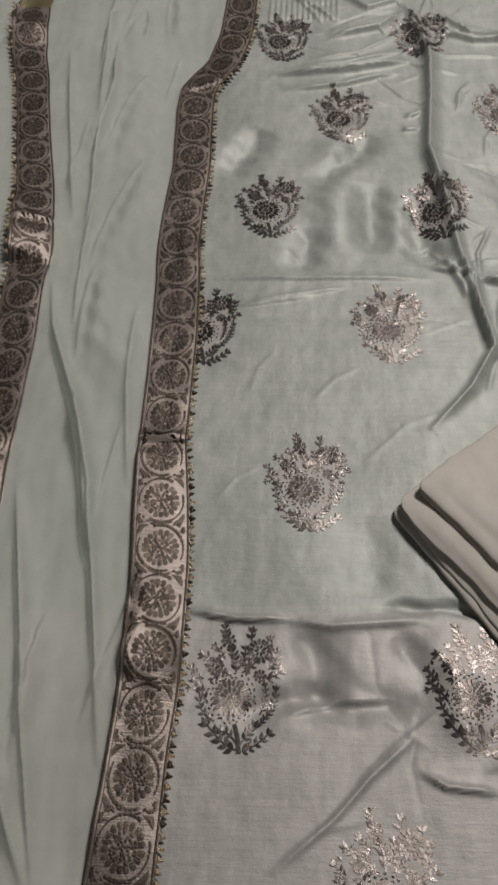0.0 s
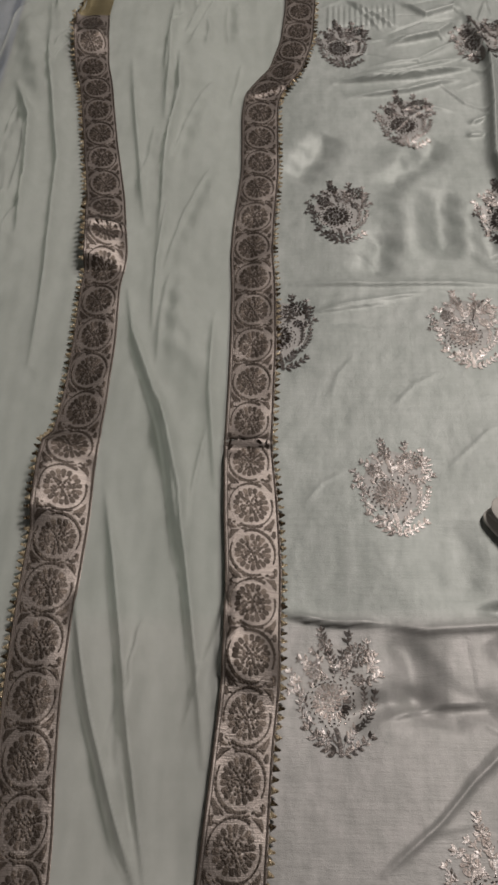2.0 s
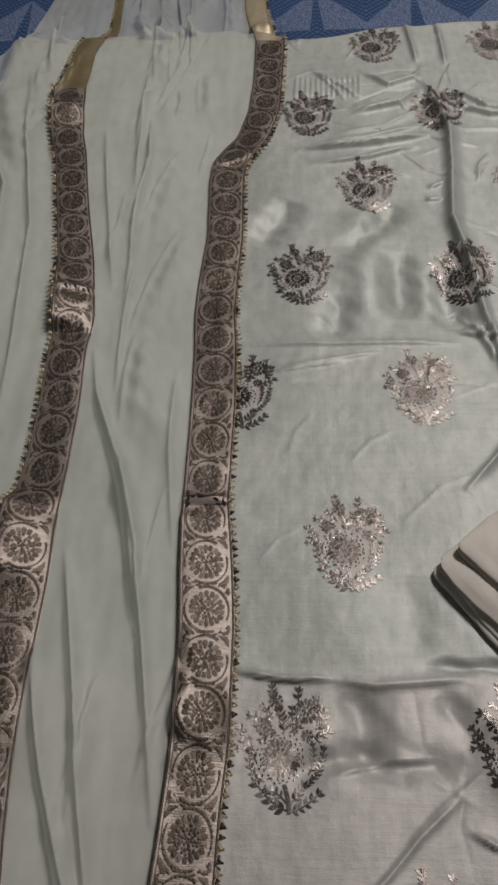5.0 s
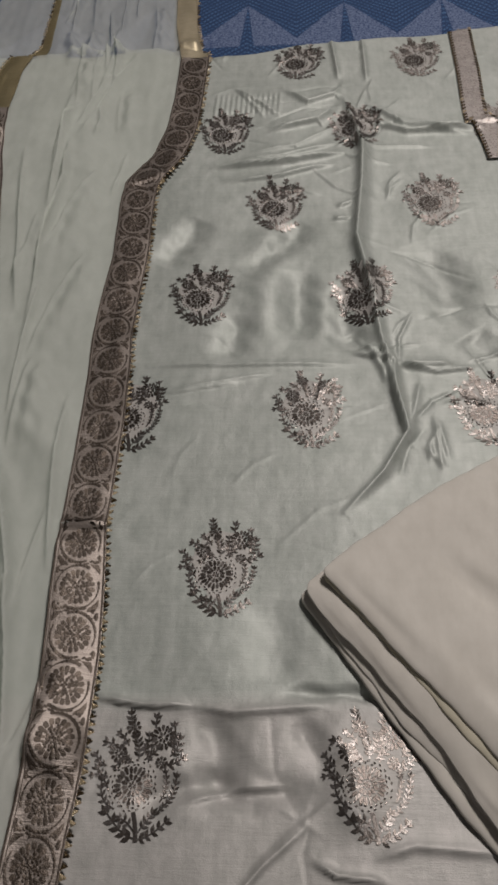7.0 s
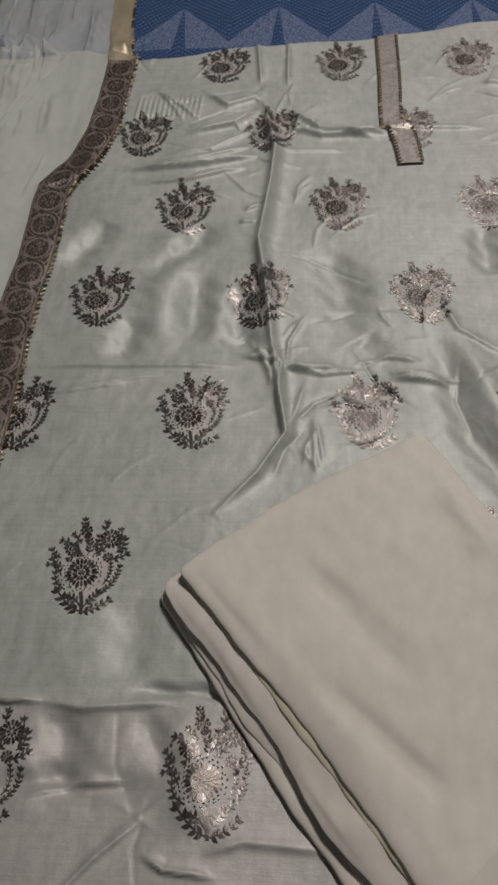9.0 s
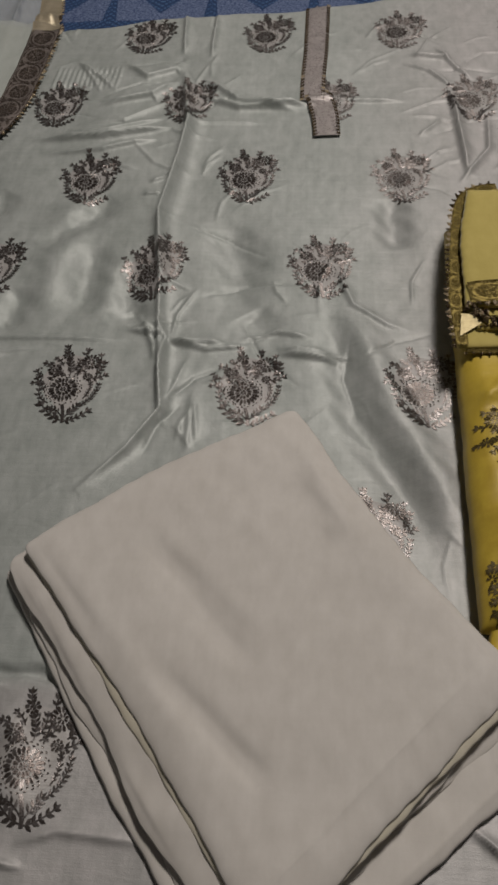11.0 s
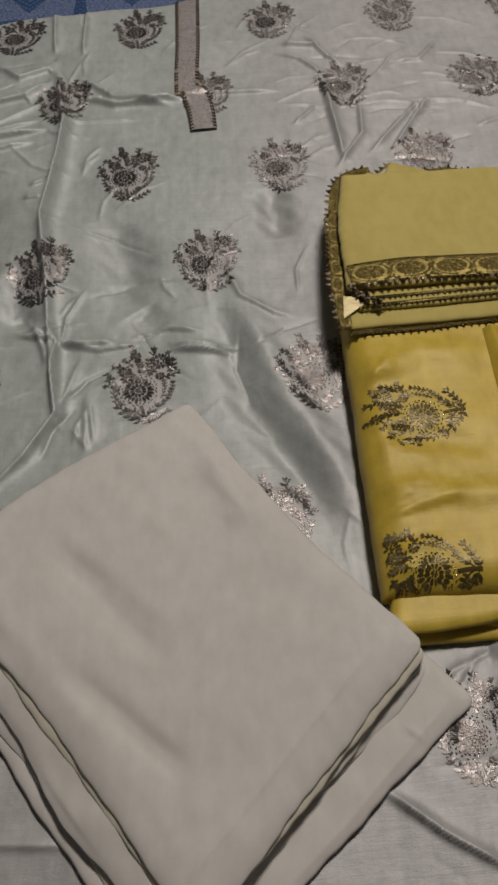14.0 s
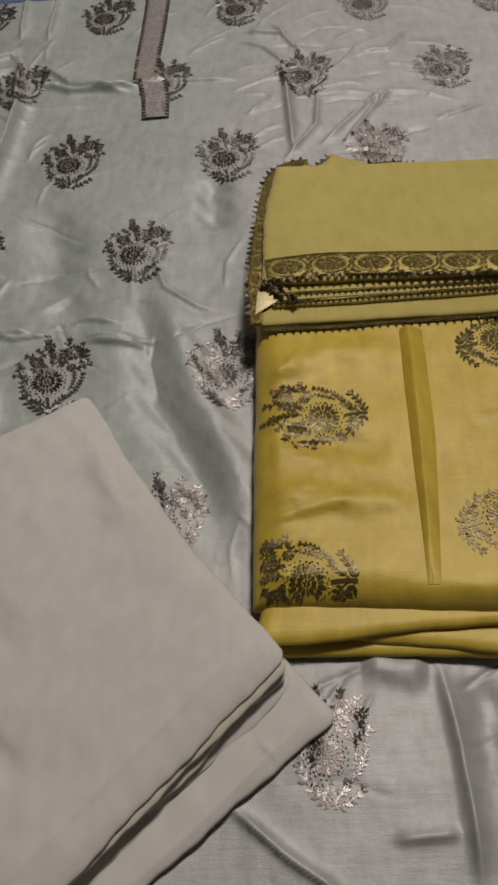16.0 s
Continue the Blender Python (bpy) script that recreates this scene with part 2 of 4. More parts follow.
def fold_heights(x, y, folds, gain=1.0):
    """Folds along short lines: 'c' a sharp crease with a steep side, 's' a soft swell or hollow."""
    h = np.zeros_like(x)
    for kind, amp, width, line in folds:
        x0, x1 = min(p[0] for p in line) - 5 * width, max(p[0] for p in line) + 5 * width
        y0, y1 = min(p[1] for p in line) - 5 * width, max(p[1] for p in line) + 5 * width
        near = (x > x0) & (x < x1) & (y > y0) & (y < y1)
        if not near.any():
            continue
        px, py = x[near], y[near]
        wob = 0.0012 * np.sin(px * 190 + py * 230)
        best, side = np.full(px.shape, 9.0), np.zeros(px.shape)
        total = sum(math.dist(a, b) for a, b in zip(line, line[1:]))
        run, along = 0.0, np.zeros(px.shape)
        for (ax, ay), (bx, by) in zip(line, line[1:]):
            dx, dy = bx - ax, by - ay
            ln = math.hypot(dx, dy)
            t = np.clip(((px - ax) * dx + (py - ay) * dy) / ln ** 2, 0, 1)
            ox, oy = px - ax - t * dx, py - ay - t * dy
            d = np.hypot(ox, oy)
            closer = d < best
            best = np.where(closer, d, best)
            side = np.where(closer, -0.85 * ox - 0.52 * oy, side)
            along = np.where(closer, run + t * ln, along)
            run += ln
        fade = smooth01(np.minimum(along, total - along) / (0.25 * total) * 0.75 + 0.25)
        if kind == "s":
            add = np.exp(-((best + wob) / width) ** 2)
        else:
            lean = np.where(side > 0, 0.36, 1.05)
            add = np.exp(-(np.sqrt(best ** 2 + (0.18 * width) ** 2) - 0.18 * width) / (width * lean) * 1.4)
        h[near] += gain * amp * fade * add * (1.25 if kind == "s" else 1.35)
    return h


# ---- the folds of the cloths ----
WAIST_FOLDS = [
    ('c', 0.002, 0.004, [(0.271, 0.543), (0.3, 0.551), (0.329, 0.544)]),
    ('c', 0.0022, 0.0035, [(0.303, 0.532), (0.329, 0.527), (0.363, 0.523)]),
    ('c', 0.0018, 0.004, [(0.208, 0.539), (0.242, 0.53), (0.276, 0.535)]),
    ('c', 0.0026, 0.005, [(0.178, 0.563), (0.196, 0.559), (0.205, 0.542), (0.203, 0.508), (0.213, 0.45)]),
    ('c', 0.0008, 0.004, [(0.222, 0.449), (0.237, 0.427)]),
    ('c', 0.001, 0.004, [(0.236, 0.476), (0.241, 0.434)]),
    ('c', 0.0015, 0.005, [(0.351, 0.626), (0.365, 0.582), (0.394, 0.56), (0.413, 0.553)]),
    ('s', -0.0034, 0.014, [(0.345, 0.577), (0.355, 0.51), (0.365, 0.461), (0.39, 0.414), (0.408, 0.376), (0.419, 0.337)]),
    ('s', 0.0034, 0.015, [(0.362, 0.576), (0.382, 0.514), (0.398, 0.464), (0.421, 0.412), (0.43, 0.385), (0.437, 0.349)]),
    ('c', 0.0018, 0.005, [(0.227, 0.909), (0.271, 0.894), (0.327, 0.885)]),
    ('c', 0.002, 0.005, [(0.51, 0.865), (0.505, 0.806), (0.473, 0.754)]),
]
HEM_FOLDS = [
    ('s', -0.0025, 0.004, [(0.108, 0.245), (0.146, 0.244), (0.176, 0.241)]),
    ('c', 0.0018, 0.005, [(0.04, 0.172), (0.076, 0.182), (0.112, 0.184)]),
    ('s', -0.002, 0.013, [(0.054, 0.233), (0.065, 0.182)]),
    ('s', -0.0025, 0.009, [(0.115, 0.226), (0.133, 0.197), (0.148, 0.199)]),
    ('c', 0.0007, 0.003, [(0.144, 0.18), (0.112, 0.156), (0.084, 0.131)]),
    ('c', 0.0016, 0.006, [(0.163, 0.141), (0.187, 0.148), (0.24, 0.144)]),
    ('s', -0.0025, 0.014, [(0.273, 0.575), (0.294, 0.547)]),
    ('c', 0.0012, 0.003, [(0.013, 0.515), (0.052, 0.523), (0.096, 0.531)]),
    ('s', -0.0025, 0.009, [(0.168, 0.585), (0.182, 0.564)]),
]
SLEEVE_FOLDS = [
    ('c', 0.007, 0.009, [(0.18, 0.949), (0.194, 0.85), (0.19, 0.791), (0.18, 0.702), (0.191, 0.622), (0.196, 0.565)]),
    ('c', 0.0040, 0.0050, [(0.192, 0.60), (0.197, 0.557), (0.209, 0.462), (0.187, 0.423), (0.154, 0.387)]),
    ('c', 0.004, 0.006, [(0.03, 0.829), (0.107, 0.832), (0.175, 0.851)]),
    ('c', 0.0025, 0.006, [(0.046, 0.803), (0.107, 0.81), (0.162, 0.831)]),
    ('c', 0.002, 0.004, [(0.053, 0.981), (0.101, 0.925)]),
    ('c', 0.0035, 0.007, [(0.094, 0.893), (0.146, 0.911), (0.173, 0.938)]),
    ('c', 0.0035, 0.007, [(0.203, 0.902), (0.246, 0.884), (0.322, 0.89)]),
    ('c', 0.003, 0.005, [(0.168, 1.088), (0.174, 0.997)]),
    ('c', 0.003, 0.005, [(0.207, 1.085), (0.207, 0.989)]),
    ('c', 0.004, 0.006, [(0.475, 0.906), (0.477, 0.864), (0.481, 0.768)]),
]
CHEST_FOLDS = [
    ('c', 0.0025, 0.006, [(0.48, 0.973), (0.436, 0.982)]),
    ('c', 0.002, 0.005, [(0.575, 0.859), (0.51, 0.775)]),
    ('c', 0.002, 0.005, [(0.32, 0.898), (0.425, 0.893)]),
    ('s', -0.004, 0.013, [(0.025, 0.743), (-0.014, 0.676)]),
    ('s', -0.004, 0.012, [(0.133, 0.734), (0.09, 0.681), (0.071, 0.661)]),
    ('s', -0.003, 0.012, [(0.069, 0.604), (0.056, 0.548)]),
    ('s', -0.0035, 0.014, [(0.123, 0.663), (0.122, 0.573)]),
    ('s', -0.0035, 0.012, [(0.166, 0.646), (0.162, 0.558)]),
    ('s', 0.003, 0.018, [(0.095, 0.731), (0.091, 0.574)]),
    ('s', -0.0022, 0.018, [(0.256, 0.69), (0.264, 0.612)]),
    ('s', -0.0026, 0.019, [(0.234, 0.699), (0.265, 0.635), (0.26, 0.564)]),
]
DRAPE_FOLDS = [
    ('c', 0.0014, 0.0030, [(0.051, 0.982), (0.071, 0.951), (0.085, 0.922)]),
    ('c', 0.0026, 0.0070, [(0.109, 0.974), (0.137, 0.947), (0.168, 0.962), (0.178, 0.982)]),
    ('c', 0.0020, 0.0050, [(0.054, 0.840), (0.107, 0.845), (0.165, 0.869)]),
    ('c', 0.0018, 0.0045, [(0.074, 0.857), (0.12, 0.864), (0.167, 0.901)]),
    ('c', 0.0026, 0.0060, [(0.206, 0.938), (0.243, 0.898), (0.274, 0.889), (0.312, 0.879)]),
    ('c', 0.0012, 0.0040, [(0.195, 0.854), (0.235, 0.857), (0.27, 0.857)]),
    ('c', 0.0018, 0.0040, [(0.164, 0.758), (0.187, 0.77)]),
    ('c', 0.0018, 0.0040, [(0.159, 0.739), (0.177, 0.741)]),
    ('c', 0.0024, 0.0040, [(0.171, 0.555), (0.19, 0.55), (0.205, 0.54)]),
    ('c', 0.0024, 0.0040, [(0.182, 0.565), (0.194, 0.535), (0.196, 0.521)]),
    ('c', 0.0018, 0.0050, [(0.587, 0.865), (0.56, 0.823), (0.531, 0.774)]),
    ('c', 0.0012, 0.0040, [(0.626, 0.807), (0.652, 0.816), (0.675, 0.828)]),
    ('c', 0.0014, 0.0050, [(0.557, 0.936), (0.587, 0.937), (0.614, 0.973)]),
    ('c', 0.0016, 0.0050, [(0.428, 0.965), (0.454, 0.95), (0.477, 0.919)]),
    ('c', 0.0014, 0.0040, [(0.436, 0.83), (0.462, 0.858)]),
    ('c', 0.0018, 0.0050, [(0.464, 0.997), (0.482, 0.96), (0.5, 0.933)]),
]
SIDE_FOLDS = [
    ('s', -0.0035, 0.014, [(0.402, 0.731), (0.407, 0.658)]),
    ('c', 0.003, 0.005, [(0.305, 0.526), (0.352, 0.519)]),
    ('c', 0.003, 0.006, [(0.208, 0.537), (0.257, 0.537)]),
    ('c', 0.0014, 0.005, [(0.212, 0.463), (0.225, 0.518)]),
    ('c', 0.001, 0.004, [(0.234, 0.425), (0.233, 0.481)]),
    ('c', 0.0032, 0.003, [(-0.022, 0.241), (0.012, 0.235), (0.046, 0.235)]),
    ('c', 0.002, 0.005, [(0.046, 0.235), (0.073, 0.23), (0.134, 0.235)]),
    ('s', -0.003, 0.009, [(0.011, 0.172), (0.047, 0.184), (0.083, 0.185)]),
]
SKIRT_FOLDS = [
    ('c', 0.0016, 0.0026, [(0.124, 0.162), (0.092, 0.135), (0.07, 0.112), (0.035, 0.084)]),
    ('c', 0.0024, 0.003, [(0.124, 0.139), (0.138, 0.131), (0.168, 0.128)]),
    ('s', -0.0018, 0.013, [(0.063, 0.229), (0.07, 0.18)]),
    ('s', 0.0022, 0.015, [(0.128, 0.222), (0.150, 0.190), (0.158, 0.150)]),
    ('c', 0.0015, 0.005, [(-0.015, 0.543), (0.059, 0.542), (0.166, 0.542)]),
    ('c', 0.0012, 0.003, [(0.004, 0.51), (0.068, 0.522)]),
    ('s', -0.0016, 0.018, [(0.1, 0.315), (0.102, 0.25)]),
    ('s', -0.0025, 0.009, [(0.047, 0.18), (0.087, 0.177), (0.127, 0.186)]),
    ('c', 0.0030, 0.0040, [(0.425, 0.163), (0.459, 0.135), (0.495, 0.112)]),
    ('c', 0.004, 0.007, [(0.557, 0.24), (0.562, 0.192), (0.564, 0.14), (0.564, 0.121)]),
    ('c', 0.002, 0.006, [(0.519, 0.143), (0.557, 0.146)]),
    ('s', 0.003, 0.01, [(0.508, 0.244), (0.55, 0.24)]),
    ('s', -0.003, 0.014, [(0.584, 0.236), (0.577, 0.17)]),
]
SCARF_FOLDS_LOW = [
    ('c', 0.005, 0.005, [(-0.156, 0.532), (-0.146, 0.481), (-0.109, 0.379), (-0.097, 0.329), (-0.092, 0.291), (-0.078, 0.201), (-0.071, 0.143)]),
    ('c', 0.005, 0.006, [(-0.152, 0.329), (-0.139, 0.274), (-0.12, 0.174), (-0.1, 0.071)]),
    ('c', 0.005, 0.006, [(-0.164, 0.248), (-0.142, 0.167), (-0.12, 0.107), (-0.105, 0.071)]),
    ('c', 0.004, 0.005, [(-0.137, 0.654), (-0.135, 0.711), (-0.127, 0.8), (-0.134, 0.88)]),
    ('c', 0.003, 0.006, [(-0.185, 0.871), (-0.173, 0.783), (-0.149, 0.616)]),
    ('c', 0.003, 0.006, [(-0.08, 0.505), (-0.08, 0.422), (-0.072, 0.338)]),
    ('s', 0.003, 0.014, [(-0.109, 0.544), (-0.087, 0.422)]),
    ('s', 0.003, 0.018, [(-0.117, 0.933), (-0.103, 0.693)]),
]
SCARF_FOLDS_HIGH = [
    ('c', 0.006, 0.006, [(-0.306, 0.836), (-0.277, 0.759), (-0.268, 0.673), (-0.265, 0.604)]),
    ('c', 0.005, 0.008, [(-0.284, 0.929), (-0.24, 0.697), (-0.23, 0.547), (-0.23, 0.452)]),
    ('s', 0.004, 0.012, [(-0.316, 0.964), (-0.268, 0.786)]),
    ('c', 0.004, 0.005, [(-0.112, 1.105), (-0.092, 1.036)]),
    ('c', 0.004, 0.007, [(-0.146, 0.976), (-0.142, 0.851), (-0.142, 0.771)]),
    ('c', 0.003, 0.007, [(-0.129, 0.916), (-0.098, 1.023)]),
    ('s', 0.005, 0.008, [(-0.176, 1.154), (-0.154, 1.053)]),
    ('s', 0.005, 0.008, [(-0.142, 1.151), (-0.139, 1.052)]),
    ('c', 0.006, 0.009, [(-0.277, 1.161), (-0.272, 1.061), (-0.268, 1.0)]),
    ('c', 0.005, 0.006, [(-0.119, 0.422), (-0.108, 0.364), (-0.093, 0.276)]),
    ('c', 0.003, 0.006, [(-0.13, 0.853), (-0.134, 0.698), (-0.136, 0.581)]),
]
LACE_FOLDS = [
    ("s", 0.0022, 0.016, [(-0.205, 0.585), (-0.155, 0.588)]), ("c", 0.002, 0.006, [(-0.205, 0.603), (-0.155, 0.606)]), ("c", 0.0025, 0.004, [(-0.07, 0.376), (-0.028, 0.374)]),
    ("s", 0.0018, 0.018, [(-0.205, 0.345), (-0.158, 0.350)]), ("c", 0.0015, 0.006, [(-0.066, 0.796), (-0.018, 0.813)]), ("s", 0.0025, 0.016, [(-0.262, 0.905), (-0.212, 0.91)]),
    ("s", 0.006, 0.018, [(-0.03, 1.09), (0.006, 1.09)]), ("s", 0.003, 0.02, [(-0.065, 0.20), (-0.025, 0.21)]), ("s", -0.003, 0.014, [(-0.068, 0.60), (-0.03, 0.60)]),
]
SCARF_FOLDS = SCARF_FOLDS_LOW + SCARF_FOLDS_HIGH + LACE_FOLDS


def small_creases():
    """Short random wrinkles, thickest round the sleeves."""
    rng = random.Random(12)
    out = []
    for x0, x1, y0, y1, count, lean, spread, amp in (
        (0.0, 0.2, 0.78, 0.97, 18, 12, 18, 0.0014), (0.17, 0.25, 0.40, 0.62, 10, 60, 50, 0.0022), (0.36, 0.62, 0.74, 1.05, 42, 5, 30, 0.0013),
        (0.0, 0.4, 0.95, 1.09, 8, 70, 40, 0.0012), (0.16, 0.24, 0.56, 0.95, 14, 85, 40, 0.0014), (0.30, 0.42, 0.45, 0.60, 7, 130, 40, 0.0012),
        (-0.02, 0.6, 0.08, 0.75, 60, 5, 60, 0.0005), (0.45, 0.68, 0.1, 0.25, 14, 20, 50, 0.0014),
    ):
        for _ in range(count):
            x, y, a, ln = rng.uniform(x0, x1), rng.uniform(y0, y1), radians(lean + rng.gauss(0, spread)), rng.uniform(0.03, 0.09)
            mid = (x + 0.5 * ln * math.cos(a) - 0.1 * ln * math.sin(a), y + 0.5 * ln * math.sin(a) + 0.1 * ln * math.cos(a))
            out.append(("c", 0.6 * amp * rng.uniform(0.4, 1.2) * rng.choice((1, 1, -1)), rng.uniform(0.002, 0.004), [(x, y), mid, (x + ln * math.cos(a), y + ln * math.sin(a))]))
    for k in range(13):
        out.append(("c", 0.0008, 0.0022, [(0.028 + 0.0062 * k, 0.925), (0.030 + 0.0062 * k, 0.972)]))
    return out


KURTA_FOLDS = small_creases() + SLEEVE_FOLDS + DRAPE_FOLDS + [(k, a, 1.12 * w, line) if k == "s" else (k, a, w, line) for k, a, w, line in CHEST_FOLDS] + SIDE_FOLDS + SKIRT_FOLDS + WAIST_FOLDS + HEM_FOLDS


def kurta_top_edge(x):
    return np.interp(x, [-0.5, -0.25, -0.05, 0.02, 0.1, 0.17, 0.31, 0.38, 0.6, 1.0], [1.09, 1.08, 1.085, 1.066, 1.082, 1.094, 1.1, 1.118, 1.16, 1.16]) + 0.002 * np.sin(x * 60)


SHEET_Z = -0.02


def kurta_height(x, y):
    x, y = np.asarray(x, float), np.asarray(y, float)
    h = fold_heights(x, y, KURTA_FOLDS, 1.6)
    h = np.maximum(h, -0.0155 + 0.02 * np.minimum(h + 0.0155, 0)) + 0.0016 * ripples(x, y, 3, 0.17) + 0.00007 * ripples(x, y * 0.5, 8, 0.016)
    edge = smooth01((kurta_top_edge(x) - y) / 0.012) * smooth01((x + 0.335) / 0.012)
    return SHEET_Z + 0.0015 + (h - SHEET_Z - 0.0015) * edge


def scarf_base(x, y):
    """What the scarf lies on: kurta below its top edge, the bed sheet above it."""
    edge = smooth01((kurta_top_edge(x) + 0.008 - y) / 0.02) * smooth01((x + 0.345) / 0.02)
    return (SHEET_Z + 0.003) * (1 - edge) + kurta_height(np.maximum(x, -0.322), np.minimum(y, kurta_top_edge(x) - 0.013)) * edge


def scarf_creases():
    """Long narrow random creases that run down the scarf."""
    rng = random.Random(31)
    out = []
    for x0, x1, y0, y1, count in ((-0.16, -0.07, 0.6, 1.05, 14), (-0.15, -0.075, 0.1, 0.6, 7), (-0.36, -0.265, 0.35, 1.05, 14), (-0.20, -0.04, 1.07, 1.25, 10)):
        for _ in range(count):
            x, y, ln, a = rng.uniform(x0, x1), rng.uniform(y0, y1), rng.uniform(0.05, 0.2), radians(rng.gauss(88, 9))
            if rng.random() < 0.4:
                out.append(("s", rng.uniform(0.0015, 0.003), rng.uniform(0.006, 0.011), [(x + 0.012, y), (x + 0.012 + ln * math.cos(a), y + ln * math.sin(a))]))
            out.append(("c", rng.uniform(0.0008, 0.0028), rng.uniform(0.003, 0.006), [(x, y), (x + 0.5 * ln * math.cos(a) + rng.uniform(-0.006, 0.006), y + 0.5 * ln), (x + ln * math.cos(a), y + ln * math.sin(a))]))
    return out


SCARF_CREASES = scarf_creases()


def scarf_height(x, y):
    x, y = np.asarray(x, float), np.asarray(y, float)
    h = np.maximum(fold_heights(x, y, SCARF_FOLDS + SCARF_CREASES, 2.1), -0.001)
    long_waves = 0.0010 * (1 + ripples(x * 2.5, y * 0.35, 21, 0.09)) + 0.0006 * (1 + ripples(x * 2, y * 0.6, 22, 0.04))
    return scarf_base(x, y) + 0.0022 + h + long_waves


# ---- room ----
def slab(name, x0, x1, y0, y1, z0, z1, mat):
    v = [(x, y, z) for x in (x0, x1) for y in (y0, y1) for z in (z0, z1)]
    f = [(0, 1, 3, 2), (4, 6, 7, 5), (0, 4, 5, 1), (2, 3, 7, 6), (0, 2, 6, 4), (1, 5, 7, 3)]
    return part(name, mesh_of(name, v, f, mat, False))


RX0, RX1, RY0, RY1, RZ0, RZ1 = -1.6, 2.2, -1.4, 2.6, -0.55, 2.3
for nm, box, lab in (
    ("floor", (RX0, RX1, RY0, RY1, RZ0 - 0.1, RZ0), "plain tiled floor under the bed"),
    ("ceiling", (RX0, RX1, RY0, RY1, RZ1, RZ1 + 0.1), "plain painted ceiling"),
    ("wall_north", (RX0, RX1, RY1, RY1 + 0.1, RZ0, RZ1), "plain painted wall"),
    ("wall_south", (RX0, RX1, RY0 - 0.1, RY0, RZ0, RZ1), "plain painted wall"),
    ("wall_west", (RX0 - 0.1, RX0, RY0, RY1, RZ0, RZ1), "plain painted wall"),
    ("wall_east", (RX1, RX1 + 0.1, RY0, RY1, RZ0, RZ1), "plain painted wall"),
):
    tagged(slab(nm, *box, FLOOR if nm == "floor" else WALL), lab, nm.split("_")[0], kind="structure")


def bed():
    root = tagged(new("bed"), "bed spread with a blue geometric printed cotton sheet", "bed")
    root.location = (0.3, 0.7, RZ0)
    X, Y = np.meshgrid(np.linspace(-0.75, 1.35, 150), np.linspace(-0.4, 1.75, 150), indexing="ij")
    Z = SHEET_Z + np.minimum(0.0015 * ripples(X, Y, 31, 0.25) + 0.0008 * ripples(X, Y, 32, 0.07) - 0.0015, 0)
    drop = np.minimum.reduce([X + 0.75, 1.35 - X, Y + 0.4, 1.75 - Y])
    Z = Z - 0.03 * (1 - smooth01(drop / 0.05))
    me = grid_mesh("sheet", X, Y, Z, BLUE)
    me.transform(Matrix.Translation((-0.3, -0.7, -RZ0)))
    part("sheet", me, root)
    for nm, x0, x1, y0, y1, z0, z1 in (("mattress", -1.04, 1.04, -1.09, 1.04, 0.3, 0.505), ("bed_frame", -1.03, 1.03, -1.08, 1.03, 0.0, 0.3)):
        v = [(x, y, z) for x in (x0, x1) for y in (y0, y1) for z in (z0, z1)]
        f = [(0, 1, 3, 2), (4, 6, 7, 5), (0, 4, 5, 1), (2, 3, 7, 6), (0, 2, 6, 4), (1, 5, 7, 3)]
        part(nm, mesh_of(nm, v, f, CREAM if nm == "mattress" else FLOOR, False), root)


bed()

# ---- embroidered motif ----


def leaf(verts, faces, x, y, ang, length, width, rng, lift=0.0):
    """A stitched leaf: a pointed, slightly raised oval."""
    c, s = math.cos(ang), math.sin(ang)
    length, width = 0.92 * length, 0.92 * width
    n = len(verts)
    tilt = rng.uniform(-0.04, 0.04) * width
    for u, v, z in ((0, 0, 0), (0.25, 0.40, tilt), (0.55, 0.5, tilt), (1, 0, 0), (0.55, -0.5, -tilt), (0.25, -0.40, -tilt), (0.45, 0.03, 0.00003)):
        verts.append((x + c * u * length - s * v * width, y + s * u * length + c * v * width, 0.00062 + z + lift))
    faces.extend((n + (i + 1) % 6, n + i, n + 6) for i in range(6))


def wedges(verts, faces, x, y, r0, r1, count, rng, turn=0.0, fill=0.78):
    """A ring of wedge petals with narrow gaps and scalloped tips."""
    for i in range(count):
        a, n = turn + 2 * math.pi * i / count + rng.uniform(-0.03, 0.03), len(verts)
        da, top = math.pi / count * fill, r1 * rng.uniform(0.94, 1.05)
        for r, d in ((r0, -0.8), (r0, 0.8), (0.86 * top, 1), (top, 0.35), (top, -0.35), (0.86 * top, -1)):
            verts.append((x + r * math.cos(a + d * da), y + r * math.sin(a + d * da), 0.00062))
        faces.append(tuple(range(n, n + 6)))


def stem(verts, faces, line, width, z=0.0006):
    """A couched thread along a line."""
    n = len(verts)
    for i, (x, y) in enumerate(line):
        (x0, y0), (x1, y1) = line[max(i - 1, 0)], line[min(i + 1, len(line) - 1)]
        d = math.hypot(x1 - x0, y1 - y0) or 1
        nx, ny = -(y1 - y0) / d * width / 2, (x1 - x0) / d * width / 2
        verts.extend([(x + nx, y + ny, z), (x - nx, y - ny, z)])
    faces.extend((n + 2 * i + 1, n + 2 * i + 3, n + 2 * i + 2, n + 2 * i) for i in range(len(line) - 1))


def bent(p0, p1, p2, steps=10):
    """Points along a curve from p0 to p2, drawn towards p1."""
    out = []
    for i in range(steps + 1):
        t = i / steps
        out.append(tuple((1 - t) ** 2 * a + 2 * t * (1 - t) * b + t * t * c for a, b, c in zip(p0, p1, p2)))
    return out


